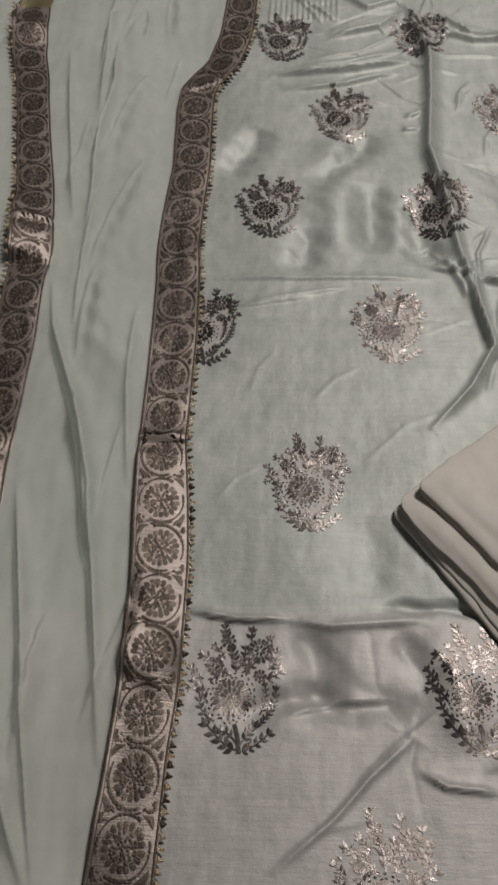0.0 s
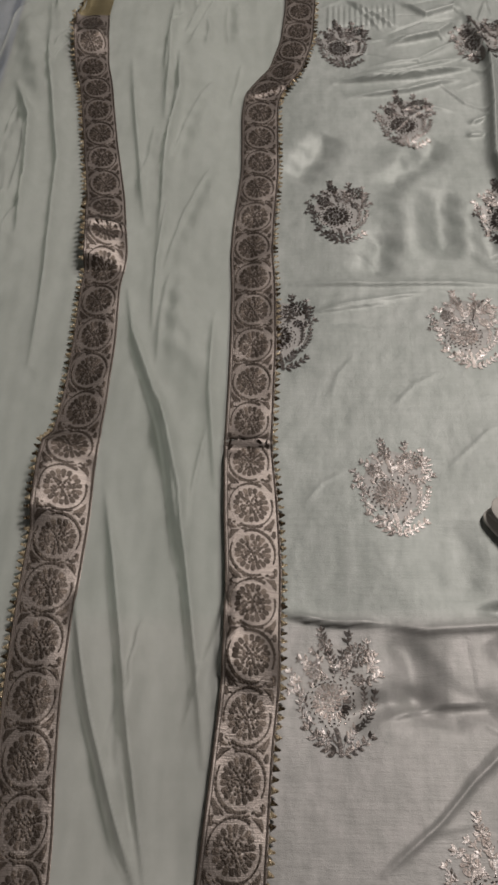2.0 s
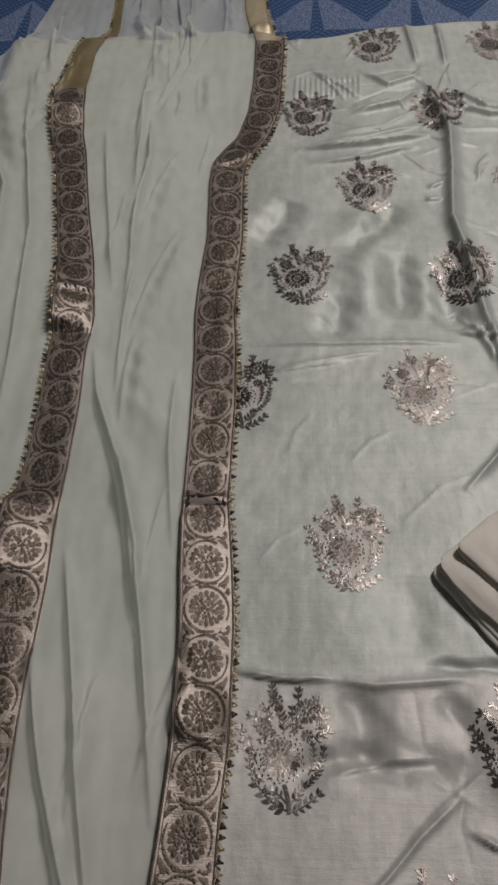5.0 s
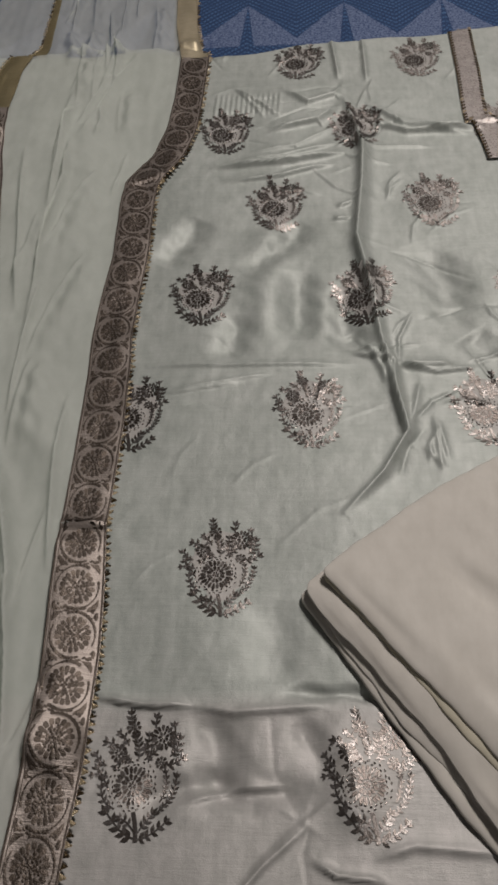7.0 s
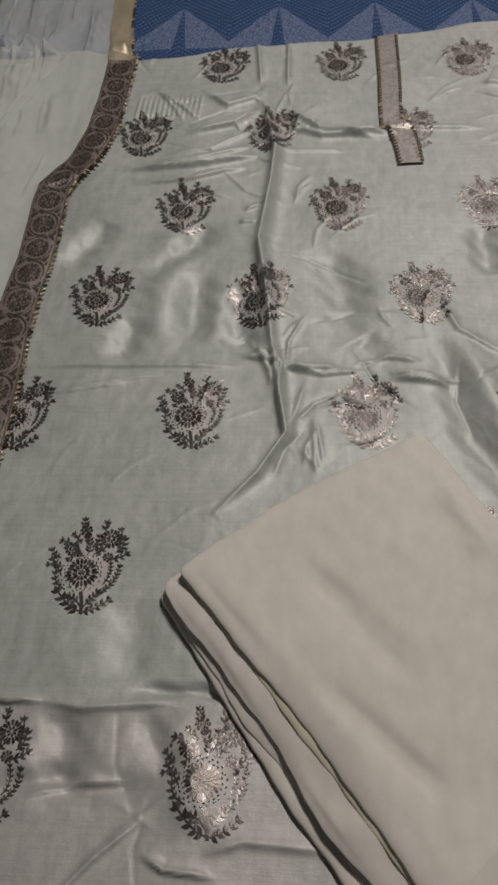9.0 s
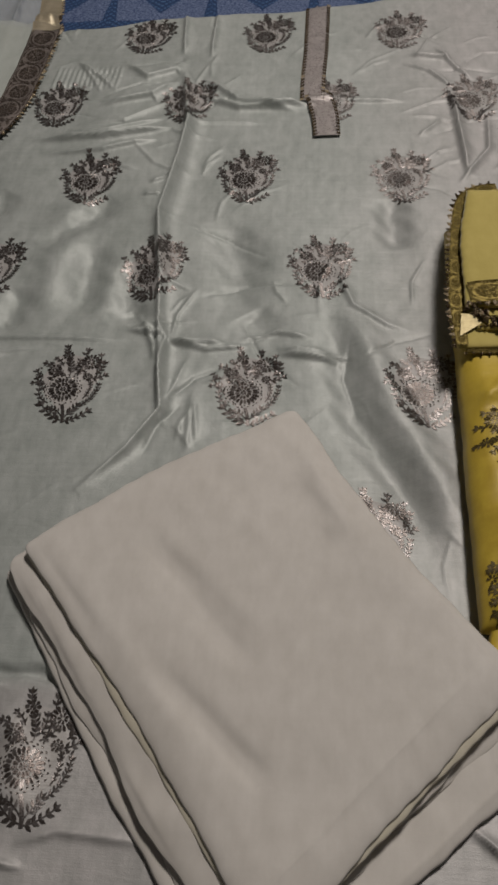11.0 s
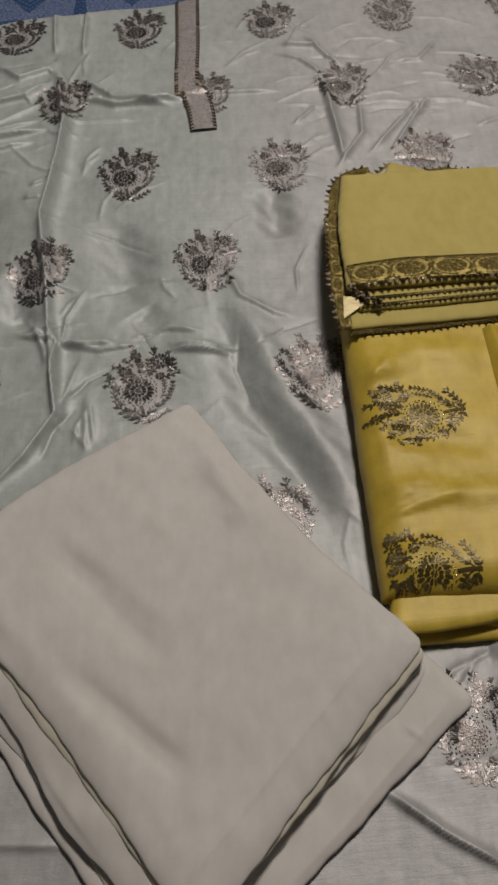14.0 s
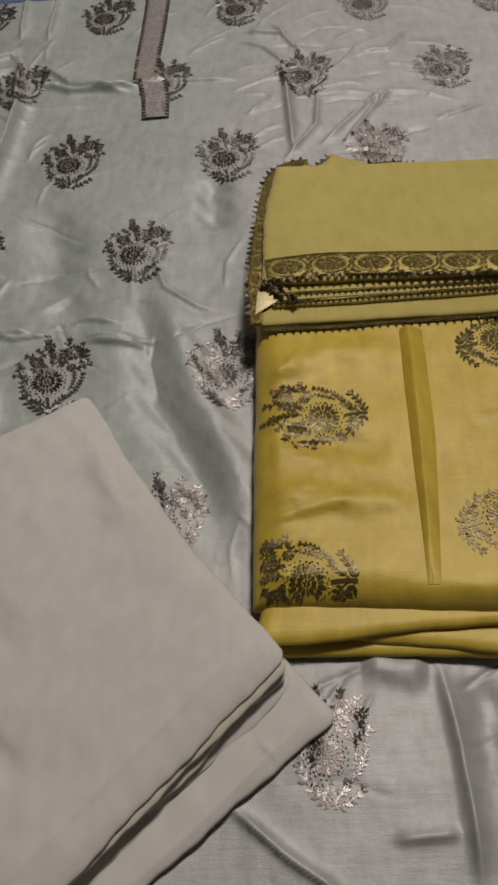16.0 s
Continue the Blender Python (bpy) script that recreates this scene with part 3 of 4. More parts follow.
def branch(verts, faces, p0, p1, p2, pairs, size, rng, first=0.15, slim=0.40):
    """A bent stem with paired leaves and one at its tip."""
    line = bent(p0, p1, p2, 12)
    stem(verts, faces, line, 0.0011)
    for i in range(pairs + 1):
        t = first + (1 - first) * i / pairs
        k = min(int(t * 12), 11)
        (x0, y0), (x1, y1) = line[k], line[k + 1]
        w = t * 12 - k
        x, y, ang = x0 + (x1 - x0) * w, y0 + (y1 - y0) * w, math.atan2(y1 - y0, x1 - x0)
        turns = (0,) if i == pairs else (rng.uniform(0.65, 0.95), -rng.uniform(0.65, 0.95))
        for d in turns + ((0.75, -0.75) if i == pairs else ()):
            ln = size * rng.uniform(0.88, 1.12)
            leaf(verts, faces, x, y, ang + d, ln, ln * slim, rng)


def motif_shape(seed):
    """A plant with a round flower on a leafy foot, leaf branches round it and blooms on top: about 66 by 88 mm. Returns its parts."""
    rng = random.Random(seed)
    cx, cy = -0.004, -0.0095
    parts = []

    def fresh(name):
        parts.append((name, [], []))
        return parts[-1][1], parts[-1][2]

    v, f = fresh("flower")
    wedges(v, f, cx, cy, 0.0082, 0.0134, 22, rng, 0.0, 0.86)
    wedges(v, f, cx, cy, 0.0036, 0.0076, 12, rng, 0.2, 0.84)
    wedges(v, f, cx, cy, 0.0005, 0.0029, 6, rng, 0.3, 0.7)
    # the ring of flat tinsel stitches round the flower
    v, f = fresh("tinsel_ring")
    for k in range(46):
        a = 2 * math.pi * k / 46 + rng.uniform(-0.05, 0.05)
        r = (0.0142 if k % 2 else 0.0166) + rng.uniform(-0.0005, 0.0005)
        leaf(v, f, cx + r * math.cos(a), cy + r * math.sin(a), a + math.pi / 2 + rng.uniform(-0.5, 0.5), 0.0026, 0.0012, rng)
    # the leafy foot of the plant
    v, f = fresh("leaf_fan")
    stem(v, f, bent((0.001, -0.0465), (0.001, -0.036), (-0.002, -0.027)), 0.0030)
    branch(v, f, (0.000, -0.044), (-0.008, -0.043), (-0.0195, -0.028), 4, 0.0074, rng, slim=0.46)
    branch(v, f, (0.001, -0.042), (-0.004, -0.034), (-0.0095, -0.0315), 2, 0.0056, rng, 0.5)
    branch(v, f, (0.001, -0.045), (0.010, -0.044), (0.0205, -0.0345), 4, 0.0060, rng, slim=0.46)
    branch(v, f, (0.001, -0.042), (0.006, -0.035), (0.0110, -0.0285), 3, 0.0062, rng, 0.35)
    v, f = fresh("leaf_crescent")
    branch(v, f, (0.0125, -0.0285), (0.0245, -0.020), (0.0265, -0.004), 7, 0.0046, rng)
    branch(v, f, (0.0150, -0.0200), (0.0215, -0.010), (0.0185, 0.002), 6, 0.0036, rng)
    v, f = fresh("leaf_crescent")
    branch(v, f, (-0.0150, -0.0250), (-0.0270, -0.020), (-0.0255, -0.006), 4, 0.0054, rng)
    branch(v, f, (-0.0205, -0.0120), (-0.0245, -0.004), (-0.0290, 0.002), 3, 0.0054, rng)
    v, f = fresh("foliage")
    branch(v, f, (-0.004, 0.006), (-0.010, 0.008), (-0.0120, 0.0165), 3, 0.0042, rng)
    branch(v, f, (0.006, 0.006), (0.0075, 0.012), (0.0090, 0.0215), 3, 0.0040, rng)
    branch(v, f, (-0.0245, 0.004), (-0.0275, 0.006), (-0.0310, 0.0110), 2, 0.0050, rng)
    branch(v, f, (-0.0215, -0.004), (-0.0265, -0.001), (-0.0315, -0.0020), 2, 0.0046, rng)
    branch(v, f, (-0.001, 0.008), (0.000, 0.016), (-0.003, 0.023), 4, 0.0058, rng)
    branch(v, f, (-0.004, 0.028), (-0.008, 0.033), (-0.0085, 0.0405), 2, 0.0056, rng, 0.5)
    branch(v, f, (0.003, 0.008), (0.010, 0.011), (0.0120, 0.015), 2, 0.0050, rng)
    branch(v, f, (0.0105, 0.030), (0.0095, 0.033), (0.0105, 0.0370), 1, 0.0058, rng, 0.4)
    branch(v, f, (0.0215, 0.010), (0.0265, 0.013), (0.0275, 0.0215), 3, 0.0062, rng)
    branch(v, f, (0.0195, 0.004), (0.0245, 0.004), (0.0295, 0.0080), 2, 0.0060, rng)
    branch(v, f, (-0.0060, 0.009), (-0.012, 0.010), (-0.0165, 0.004), 3, 0.0048, rng)
    branch(v, f, (-0.0170, 0.018), (-0.0215, 0.020), (-0.0235, 0.0205), 1, 0.0058, rng, 0.3)
    branch(v, f, (-0.0085, 0.018), (-0.0110, 0.024), (-0.0150, 0.0265), 2, 0.0046, rng)
    branch(v, f, (0.0015, 0.012), (0.0060, 0.016), (0.0055, 0.0245), 3, 0.0050, rng)
    branch(v, f, (0.0225, 0.016), (0.0255, 0.022), (0.0240, 0.0310), 2, 0.0052, rng)
    for i in range(16):
        a, d = radians(rng.uniform(15, 150)), rng.uniform(0.0215, 0.036)
        leaf(v, f, cx + d * math.cos(a), cy + d * math.sin(a), a + rng.uniform(-0.9, 0.9), rng.uniform(0.0036, 0.0050), 0.0018, rng)
    for x, y, r, n in ((0.0160, 0.0235, 0.0092, 15), (-0.0155, 0.0130, 0.0066, 10), (-0.0060, 0.0310, 0.0056, 8), (0.0155, 0.0055, 0.0046, 8)):
        v, f = fresh("bloom")
        wedges(v, f, x, y, r * 0.50, r, n, rng, 0.0, 0.80)
        wedges(v, f, x, y, r * 0.12, r * 0.45, 7, rng, 0.4, 0.7)
    # the woven ground between the stitches
    v, f = fresh("motif")
    rings, around = 12, 48
    v.append((0, 0, 0.00012))
    for k in range(1, rings + 1):
        for i in range(around):
            a = 2 * math.pi * i / around
            top = max(0.0, math.sin(a))
            r = (0.0255 + 0.009 * top ** 2 + 0.009 * max(0.0, -math.sin(a)) ** 6 + 0.0016 * math.sin(7 * a) + 0.001 * math.sin(13 * a)) * k / rings
            v.append((r * math.cos(a), r * math.sin(a) + 0.0, 0.00012 if k < rings else -0.0003))
    for i in range(around):
        f.append((0, 1 + i, 1 + (i + 1) % around))
        for k in range(rings - 1):
            b0, b1 = 1 + k * around, 1 + (k + 1) * around
            f.append((b0 + i, b1 + i, b1 + (i + 1) % around, b0 + (i + 1) % around))
    return parts


MOTIFS = [motif_shape(s) for s in (1, 2, 3)]


def motif_at(x, y, turn, height, mat, ground, which, parent, scale=1.0, least=(-9, -9)):
    """Lays one motif over the cloth whose height function is given."""
    c, s = math.cos(radians(turn)), math.sin(radians(turn))
    made = None
    for name, verts, f in reversed(MOTIFS[which % 3]):
        v = np.array(verts)
        X = x + scale * (c * v[:, 0] - s * v[:, 1])
        Y = y + scale * (s * v[:, 0] + c * v[:, 1])
        Z = height(X, Y) + v[:, 2]
        f = [q for q in f if all(X[k] > least[0] and Y[k] > least[1] for k in q)]
        me = mesh_of(name, np.stack([X, Y, Z], 1).tolist(), f, ground if made is None else TINSEL[mat.name] if name == "tinsel_ring" else PETAL_THREAD[mat.name] if name in ("flower", "bloom") else mat, made is None)
        if made is None:
            made = part(name, me, parent)
        else:
            tagged(part(name, me, made), kind="stuff" if name in ("flower", "bloom", "tinsel_ring") else "")
    return made


# ---- kurta ----


def kurta():
    root = tagged(new("kurta"), "creased pale sage satin kurta with rose-silver motifs, spread on bed", "kurta")
    xs = np.r_[np.linspace(-0.335, -0.09, 45), np.linspace(-0.085, 0.70, 520), np.linspace(0.71, 0.95, 30)]
    vs = np.linspace(0, 1, 800)
    X = np.repeat(xs[:, None], len(vs), 1)
    Y = -0.16 + (kurta_top_edge(X) + 0.16) * vs[None, :]
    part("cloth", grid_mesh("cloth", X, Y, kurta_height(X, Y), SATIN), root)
    rows = (
        (1.042, (0.128, 0.272, 0.427, 0.573, 0.72), -14),
        (0.900, (0.043, 0.190, 0.345, 0.497, 0.645), -4),
        (0.767, (0.101, 0.263, 0.417, 0.564, 0.715), -1),
        (0.634, (0.030, 0.184, 0.338, 0.49, 0.64), 1),
        (0.493, (-0.024, 0.130, 0.279, 0.420, 0.56), 2),
        (0.343, (0.060,), 0),
        (0.354, (0.221, 0.378), 0),
        (0.192, (0.012, 0.163, 0.31, 0.64), 2),
        (0.197, (0.486,), 2, 0.80),
        (0.078, (0.100, 0.25, 0.57), 0),
    )
    n = 0
    for y, xs, turn, *size in rows:
        for x in xs:
            motif_at(x, y, turn * (0.3 if n % 2 else 0.6), kurta_height, ZARI, NET, n, root, size[0] if size else 0.93)
            n += 1
    return root


KURTA = kurta()

# ---- lace ribbons ----


class Ribbon:
    """A ribbon along a line of (x, y, half width), laid over a cloth."""

    def __init__(self, line, height, lift=0.0012, step=0.003, tilts=((0, 0),)):
        p = np.array(line, float)
        d = np.r_[0, np.cumsum(np.hypot(np.diff(p[:, 0]), np.diff(p[:, 1])))]
        self.length = d[-1]
        n = int(d[-1] / step) + 1
        s = np.linspace(0, d[-1], n)
        q = np.stack([np.interp(s, d, p[:, k]) for k in range(3)], 1)
        for _ in range(3):
            q[2:-2] = (q[:-4] + q[1:-3] + q[2:-2] + q[3:-1] + q[4:]) / 5
        self.s, self.q = s, q
        t = np.gradient(q[:, :2], axis=0)
        self.t = t / np.hypot(t[:, 0], t[:, 1])[:, None]
        self.height, self.lift = height, lift
        # how far the band leans to its right, in degrees, by run along it
        self.lean = np.tan(np.radians(np.interp(q[:, 1], [a for a, b in tilts], [b for a, b in tilts])))

    def plan(self, s, w):
        """Plan place at run s and cross place w (-1 left edge to 1 right edge)."""
        x, y, hw, tx, ty = (np.interp(s, self.s, a) for a in (self.q[:, 0], self.q[:, 1], self.q[:, 2], self.t[:, 0], self.t[:, 1]))
        return x + ty * w * hw, y - tx * w * hw

    def place(self, s, w, z):
        x, y = self.plan(s, w)
        lean, hw = np.interp(s, self.s, self.lean), np.interp(s, self.s, self.q[:, 2])
        return np.stack([x, y, self.height(x, y) + self.lift + z + hw * (np.abs(lean) - lean * w)], -1)

    def strip(self, w0, w1, z, mat, name, across=9):
        S, Wd = np.meshgrid(self.s, np.linspace(w0, w1, across), indexing="ij")
        crown = 0.0005 * (1 - ((Wd - w0) / (w1 - w0) * 2 - 1) ** 4)
        P = self.place(S, Wd, z + crown)
        v = P.reshape(-1, 3).tolist()
        f = grid_faces(len(self.s), across, flip=True)
        return mesh_of(name, v, f, mat)


def medallion_shape(seed, flip):
    """One repeat of the woven lace pattern, 1 long and -1 to 1 across: a ringed flower with a scroll and corner leaves."""
    rng = random.Random(seed)
    v, f = [], []

    def add(s, w, ang, length, width):
        c, si = math.cos(ang), math.sin(ang)
        n = len(v)
        for a, b, z in ((0, -0.36, 0), (0, 0.36, 0), (0.7, 0.5, 0), (1, 0.22, 0), (1, -0.22, 0), (0.7, -0.5, 0), (0.55, 0, 0.0002)):
            v.append((s + (c * a * length - si * b * width) * 0.5, w + si * a * length + c * b * width, 0.00025 + z))
        f.extend([(n + i, n + (i + 1) % 6, n + 6) for i in range(6)])

    # a scalloped rim of wedge petals
    for i in range(18):
        a = 2 * math.pi * i / 18 + rng.uniform(-0.03, 0.03)
        n, da = len(v), 2 * math.pi / 18 * 0.47
        r0, r1 = 0.50 + rng.uniform(-0.02, 0.02), 0.75 * rng.uniform(0.97, 1.03)
        for r, d, z in ((r0, -0.95, 0), (r0, 0.95, 0), (0.9 * r1, 0.95, 0), (r1, 0.45, 0), (r1, -0.45, 0), (0.9 * r1, -0.95, 0), ((r0 + r1) / 2, 0, 0.00012)):
            v.append((0.5 + 0.5 * r * math.cos(a + d * da), r * math.sin(a + d * da), 0.00025 + z))
        f.extend([(n + k, n + (k + 1) % 6, n + 6) for k in range(6)])
    # the netted heart, small lozenges with pale lines between
    for count, r, size in ((18, 0.365, 0.15), (13, 0.24, 0.15), (8, 0.125, 0.14), (4, 0.01, 0.13)):
        for i in range(count):
            a = 2 * math.pi * i / count + 3 * r + rng.uniform(-0.12, 0.12)
            add(0.5 + r * 0.5 * math.cos(a), r * math.sin(a), a + rng.uniform(-0.5, 0.5), size * rng.uniform(0.75, 1.1), size * rng.uniform(0.75, 1.05))
    # a winding scroll round the flower that leads on to the next one
    for i in range(34):
        a = 2 * math.pi * i / 34
        if math.cos(a) * flip * math.sin(a) > 0.36:
            continue
        wide = 0.12 + 0.05 * math.sin(2 * a + 0.6)
        add(0.5 + 0.93 * 0.5 * math.cos(a), 0.89 * math.sin(a), a + math.pi / 2, 0.19, wide)
    # a broad leaf in two of the corners between rings, curls in the others
    for side in (-1, 1):
        for half in (-1, 1):
            if half * side * flip > 0:
                tri = ((0.015, 0.46), (0.02, 0.86), (0.13, 0.95), (0.23, 0.93), (0.12, 0.72))
                n = len(v)
                v.extend((half * a, side * b, 0.0003) for a, b in tri)
                v.append((half * 0.09, side * 0.79, 0.0005))
                f.extend((n + k, n + (k + 1) % 5, n + 5) for k in range(5))
                add(half * 0.02, side * 0.20, side * 1.35, 0.26, 0.10)
            else:
                for k in range(5):
                    a = radians(200 - 48 * k)
                    add(half * (0.085 + 0.06 * math.cos(a)), side * (0.74 + 0.12 * math.sin(a)), a + math.pi / 2, 0.12, 0.08)
                add(half * 0.05, side * 0.90, math.pi if half < 0 else 0, 0.30, 0.15)
                add(half * 0.02, side * 0.62, side * 1.2, 0.24, 0.13)
                add(half * 0.20, side * 0.86, math.pi if half > 0 else 0, 0.14, 0.09)
                add(half * 0.03, side * 0.48, side * 0.9, 0.16, 0.09)
    return np.array(v), f


REPEATS = [medallion_shape(4, 1), medallion_shape(5, -1)]


def picot_mesh(name, mat, size=0.0034):
    """A little triangular loop of gold thread with a bead at its tip."""
    v, f = [], []
    for x, y, z in ((-0.75, -0.25, 0), (0.75, -0.25, 0), (0.28, 0.75, 0), (-0.28, 0.75, 0), (0, 0.15, 0.5)):
        v.append((x * size, y * size, z * size))
    f += [(0, 1, 4), (1, 2, 4), (2, 3, 4), (3, 0, 4)]
    n = len(v)
    r = 0.34 * size
    v += [(0, 0.8 * size + r, 0.3 * r), (0, 0.8 * size - r, 0.3 * r), (r, 0.8 * size, 0.3 * r), (-r, 0.8 * size, 0.3 * r), (0, 0.8 * size, 1.5 * r)]
    f += [(n, n + 3, n + 4), (n + 3, n + 1, n + 4), (n + 1, n + 2, n + 4), (n + 2, n, n + 4)]
    return mesh_of(name, v, f, mat, False)


PICOT = [picot_mesh("picot", GOLD), picot_mesh("picot", DARK_GOLD)]


def lace(parent, line, height, side, base, pattern, cord, pitch=0.038, picots=(0.0062,), picot_mats=(0, 1), start=0.0, lift=0.0012, name="lace_border", label="", tilts=((0, 0),), picot_size=1.0):
    r = Ribbon(line, height, lift, tilts=tilts)
    band = part(name, r.strip(-1, 1, 0, base, name), parent, label)
    part("cord", r.strip(-1.0, -0.93, 0.0006, cord, "cord", 4), band)
    part("cord", r.strip(0.91, 0.98, 0.0006, cord, "cord", 4), band)
    part("cord", r.strip(-0.87, -0.84, 0.0005, cord, "cord", 3), band)
    count = round(r.length / pitch)
    pitch = (r.length - start) / count if count else pitch
    for i in range(count):
        v, f = REPEATS[i % 2]
        P = r.place(start + (i + v[:, 0]) * pitch, v[:, 1] * 0.88, v[:, 2] + 0.0005)
        part("medallion", mesh_of("medallion", P.tolist(), f, pattern, False), band)
    rng = random.Random(9)
    for gap in picots:
        s = 0.0
        while s < r.length:
            w = side * 1.04
            x, y, z = r.place(np.array([s]), np.array([w]), np.array([0.0004]))[0]
            x2, y2 = r.plan(np.array([s]), np.array([side * 1.2]))
            ob = part("picot", PICOT[picot_mats[rng.random() < 0.4]], band)
            ob.location = (x, y, z)
            ob.rotation_euler = (rng.uniform(-0.5, 0.5), rng.uniform(-0.5, 0.5), math.atan2(y2[0] - y, x2[0] - x) - math.pi / 2 + rng.uniform(-0.2, 0.2))
            ob.scale = (picot_size, picot_size, picot_size)
            s += gap * rng.uniform(0.9, 1.1)
    return band


# ---- scarf over the kurta ----
RIGHT_LACE = [
    (-0.058, -0.15, 0.0205), (-0.0525, 0.071, 0.0205), (-0.0485, 0.122, 0.0190), (-0.046, 0.156, 0.0185), (-0.0425, 0.19, 0.0188),
    (-0.0425, 0.23, 0.0188), (-0.0425, 0.271, 0.0195), (-0.045, 0.316, 0.0198), (-0.0485, 0.373, 0.0182), (-0.0475, 0.417, 0.0185),
    (-0.0465, 0.475, 0.0192), (-0.0475, 0.538, 0.0192), (-0.050, 0.578, 0.019), (-0.049, 0.607, 0.019), (-0.044, 0.685, 0.018),
    (-0.0455, 0.771, 0.0185), (-0.043, 0.802, 0.0185), (-0.019, 0.847, 0.0178), (-0.007, 0.90, 0.0178), (-0.003, 0.957, 0.017),
    (-0.0005, 1.048, 0.018),
]
LEFT_LACE = [
    (-0.165, -0.15, 0.017), (-0.174, 0.09, 0.0175), (-0.181, 0.154, 0.0188), (-0.1835, 0.19, 0.0195), (-0.184, 0.229, 0.0198),
    (-0.183, 0.271, 0.0205), (-0.182, 0.316, 0.0205), (-0.183, 0.365, 0.0205), (-0.179, 0.418, 0.0185), (-0.178, 0.476, 0.0182),
    (-0.1805, 0.54, 0.0177), (-0.178, 0.575, 0.0185), (-0.1815, 0.603, 0.0177), (-0.188, 0.649, 0.0178), (-0.203, 0.732, 0.0168),
    (-0.218, 0.823, 0.0172), (-0.2275, 0.86, 0.0185), (-0.236, 0.948, 0.0185),
]


def scarf():
    root = tagged(new("scarf"), "sheer sage georgette scarf with brown-silver lace borders over the kurta", "scarf")
    right = np.array(RIGHT_LACE)
    ys = np.linspace(-0.15, 1.34, 500)
    edge = np.interp(ys, np.r_[right[:, 1], 1.16, 1.35], np.r_[right[:, 0] - 0.6 * right[:, 2], -0.03, -0.04])
    us = np.linspace(0, 1, 280)
    left = np.interp(ys, [0.9, 1.12, 1.34], [-0.46, -0.315, -0.28])[None, :]
    X = left + (edge[None, :] - left) * us[:, None]
    Y = np.repeat(ys[None, :], len(us), 0)
    part("cloth", grid_mesh("cloth", X, Y, scarf_height(X, Y), GEORGETTE), root)
    lace(root, RIGHT_LACE, scarf_height, 1, LACE, LACE_BROWN, LACE_BROWN, tilts=((0.07, 1), (0.10, 6), (0.36, 7), (0.374, -2), (0.8, -3), (1.05, 0)))
    # the lace's plain reverse where it turns over; the right one's sheen painted paler
    for line, mat, side in (
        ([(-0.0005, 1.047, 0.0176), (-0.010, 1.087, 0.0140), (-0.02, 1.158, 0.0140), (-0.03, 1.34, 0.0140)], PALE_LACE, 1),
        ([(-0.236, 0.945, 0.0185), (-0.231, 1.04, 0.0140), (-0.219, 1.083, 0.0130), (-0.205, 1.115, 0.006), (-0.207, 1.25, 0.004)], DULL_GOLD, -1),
    ):
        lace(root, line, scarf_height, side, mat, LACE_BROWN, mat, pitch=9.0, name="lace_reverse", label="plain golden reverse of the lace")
    lace(root, LEFT_LACE, scarf_height, -1, LACE, LACE_BROWN, LACE_BROWN, start=0.012, tilts=((0.10, 3), (0.30, 5), (0.315, 20), (0.37, 21), (0.39, -2), (0.555, -2), (0.565, 20), (0.625, 20), (0.65, 3), (0.86, 3), (0.89, 15), (0.95, 11)))
    return root


scarf()

# ---- neck placket ----


def placket():
    upper = [(0.330, 1.098, 0.0135), (0.3285, 0.997, 0.0130), (0.3255, 0.93, 0.0125), (0.3255, 0.893, 0.0125)]
    lower = [(0.3300, 0.905, 0.0125), (0.3365, 0.885, 0.0138), (0.340, 0.86, 0.0135), (0.3415, 0.828, 0.0130)]
    for nm, line, lift in (("placket", upper, 0.0016), ("placket_end", lower, 0.003)):
        r = Ribbon(line, kurta_height, lift)
        band = part(nm, r.strip(-1, 1, 0, PLACKET, nm), KURTA, "rose-taupe woven neck band with dark beads")
        for side in (-1, 1):
            s = 0.0
            while s < r.length:
                p = r.place(np.array([s]), np.array([side * 1.03]), np.array([0.0003]))[0]
                ob = part("picot", PICOT[1 if (int(s * 900) % 7) else 0], band)
                ob.location, ob.rotation_euler = p, (0.2, 0.1, (0 if side < 0 else math.pi) + math.pi / 2)
                ob.scale = (1.05, 1.05, 1.05)
                s += 0.0058
        rng = random.Random(5)
        v, f = [], []
        for _ in range(int(r.length * 2600)):
            s, w = rng.uniform(0.002, r.length - 0.002), rng.uniform(-0.85, 0.85)
            x, y, z = r.place(np.array([s]), np.array([w]), np.array([0.0004]))[0]
            leaf(v, f, x, y, rng.uniform(0, 6.28), rng.uniform(0.003, 0.005), 0.0016, rng, z - 0.0004)
        part("stitching", mesh_of("stitching", v, f, PLACKET_THREAD, False), band)


placket()

# ---- folded cloths ----


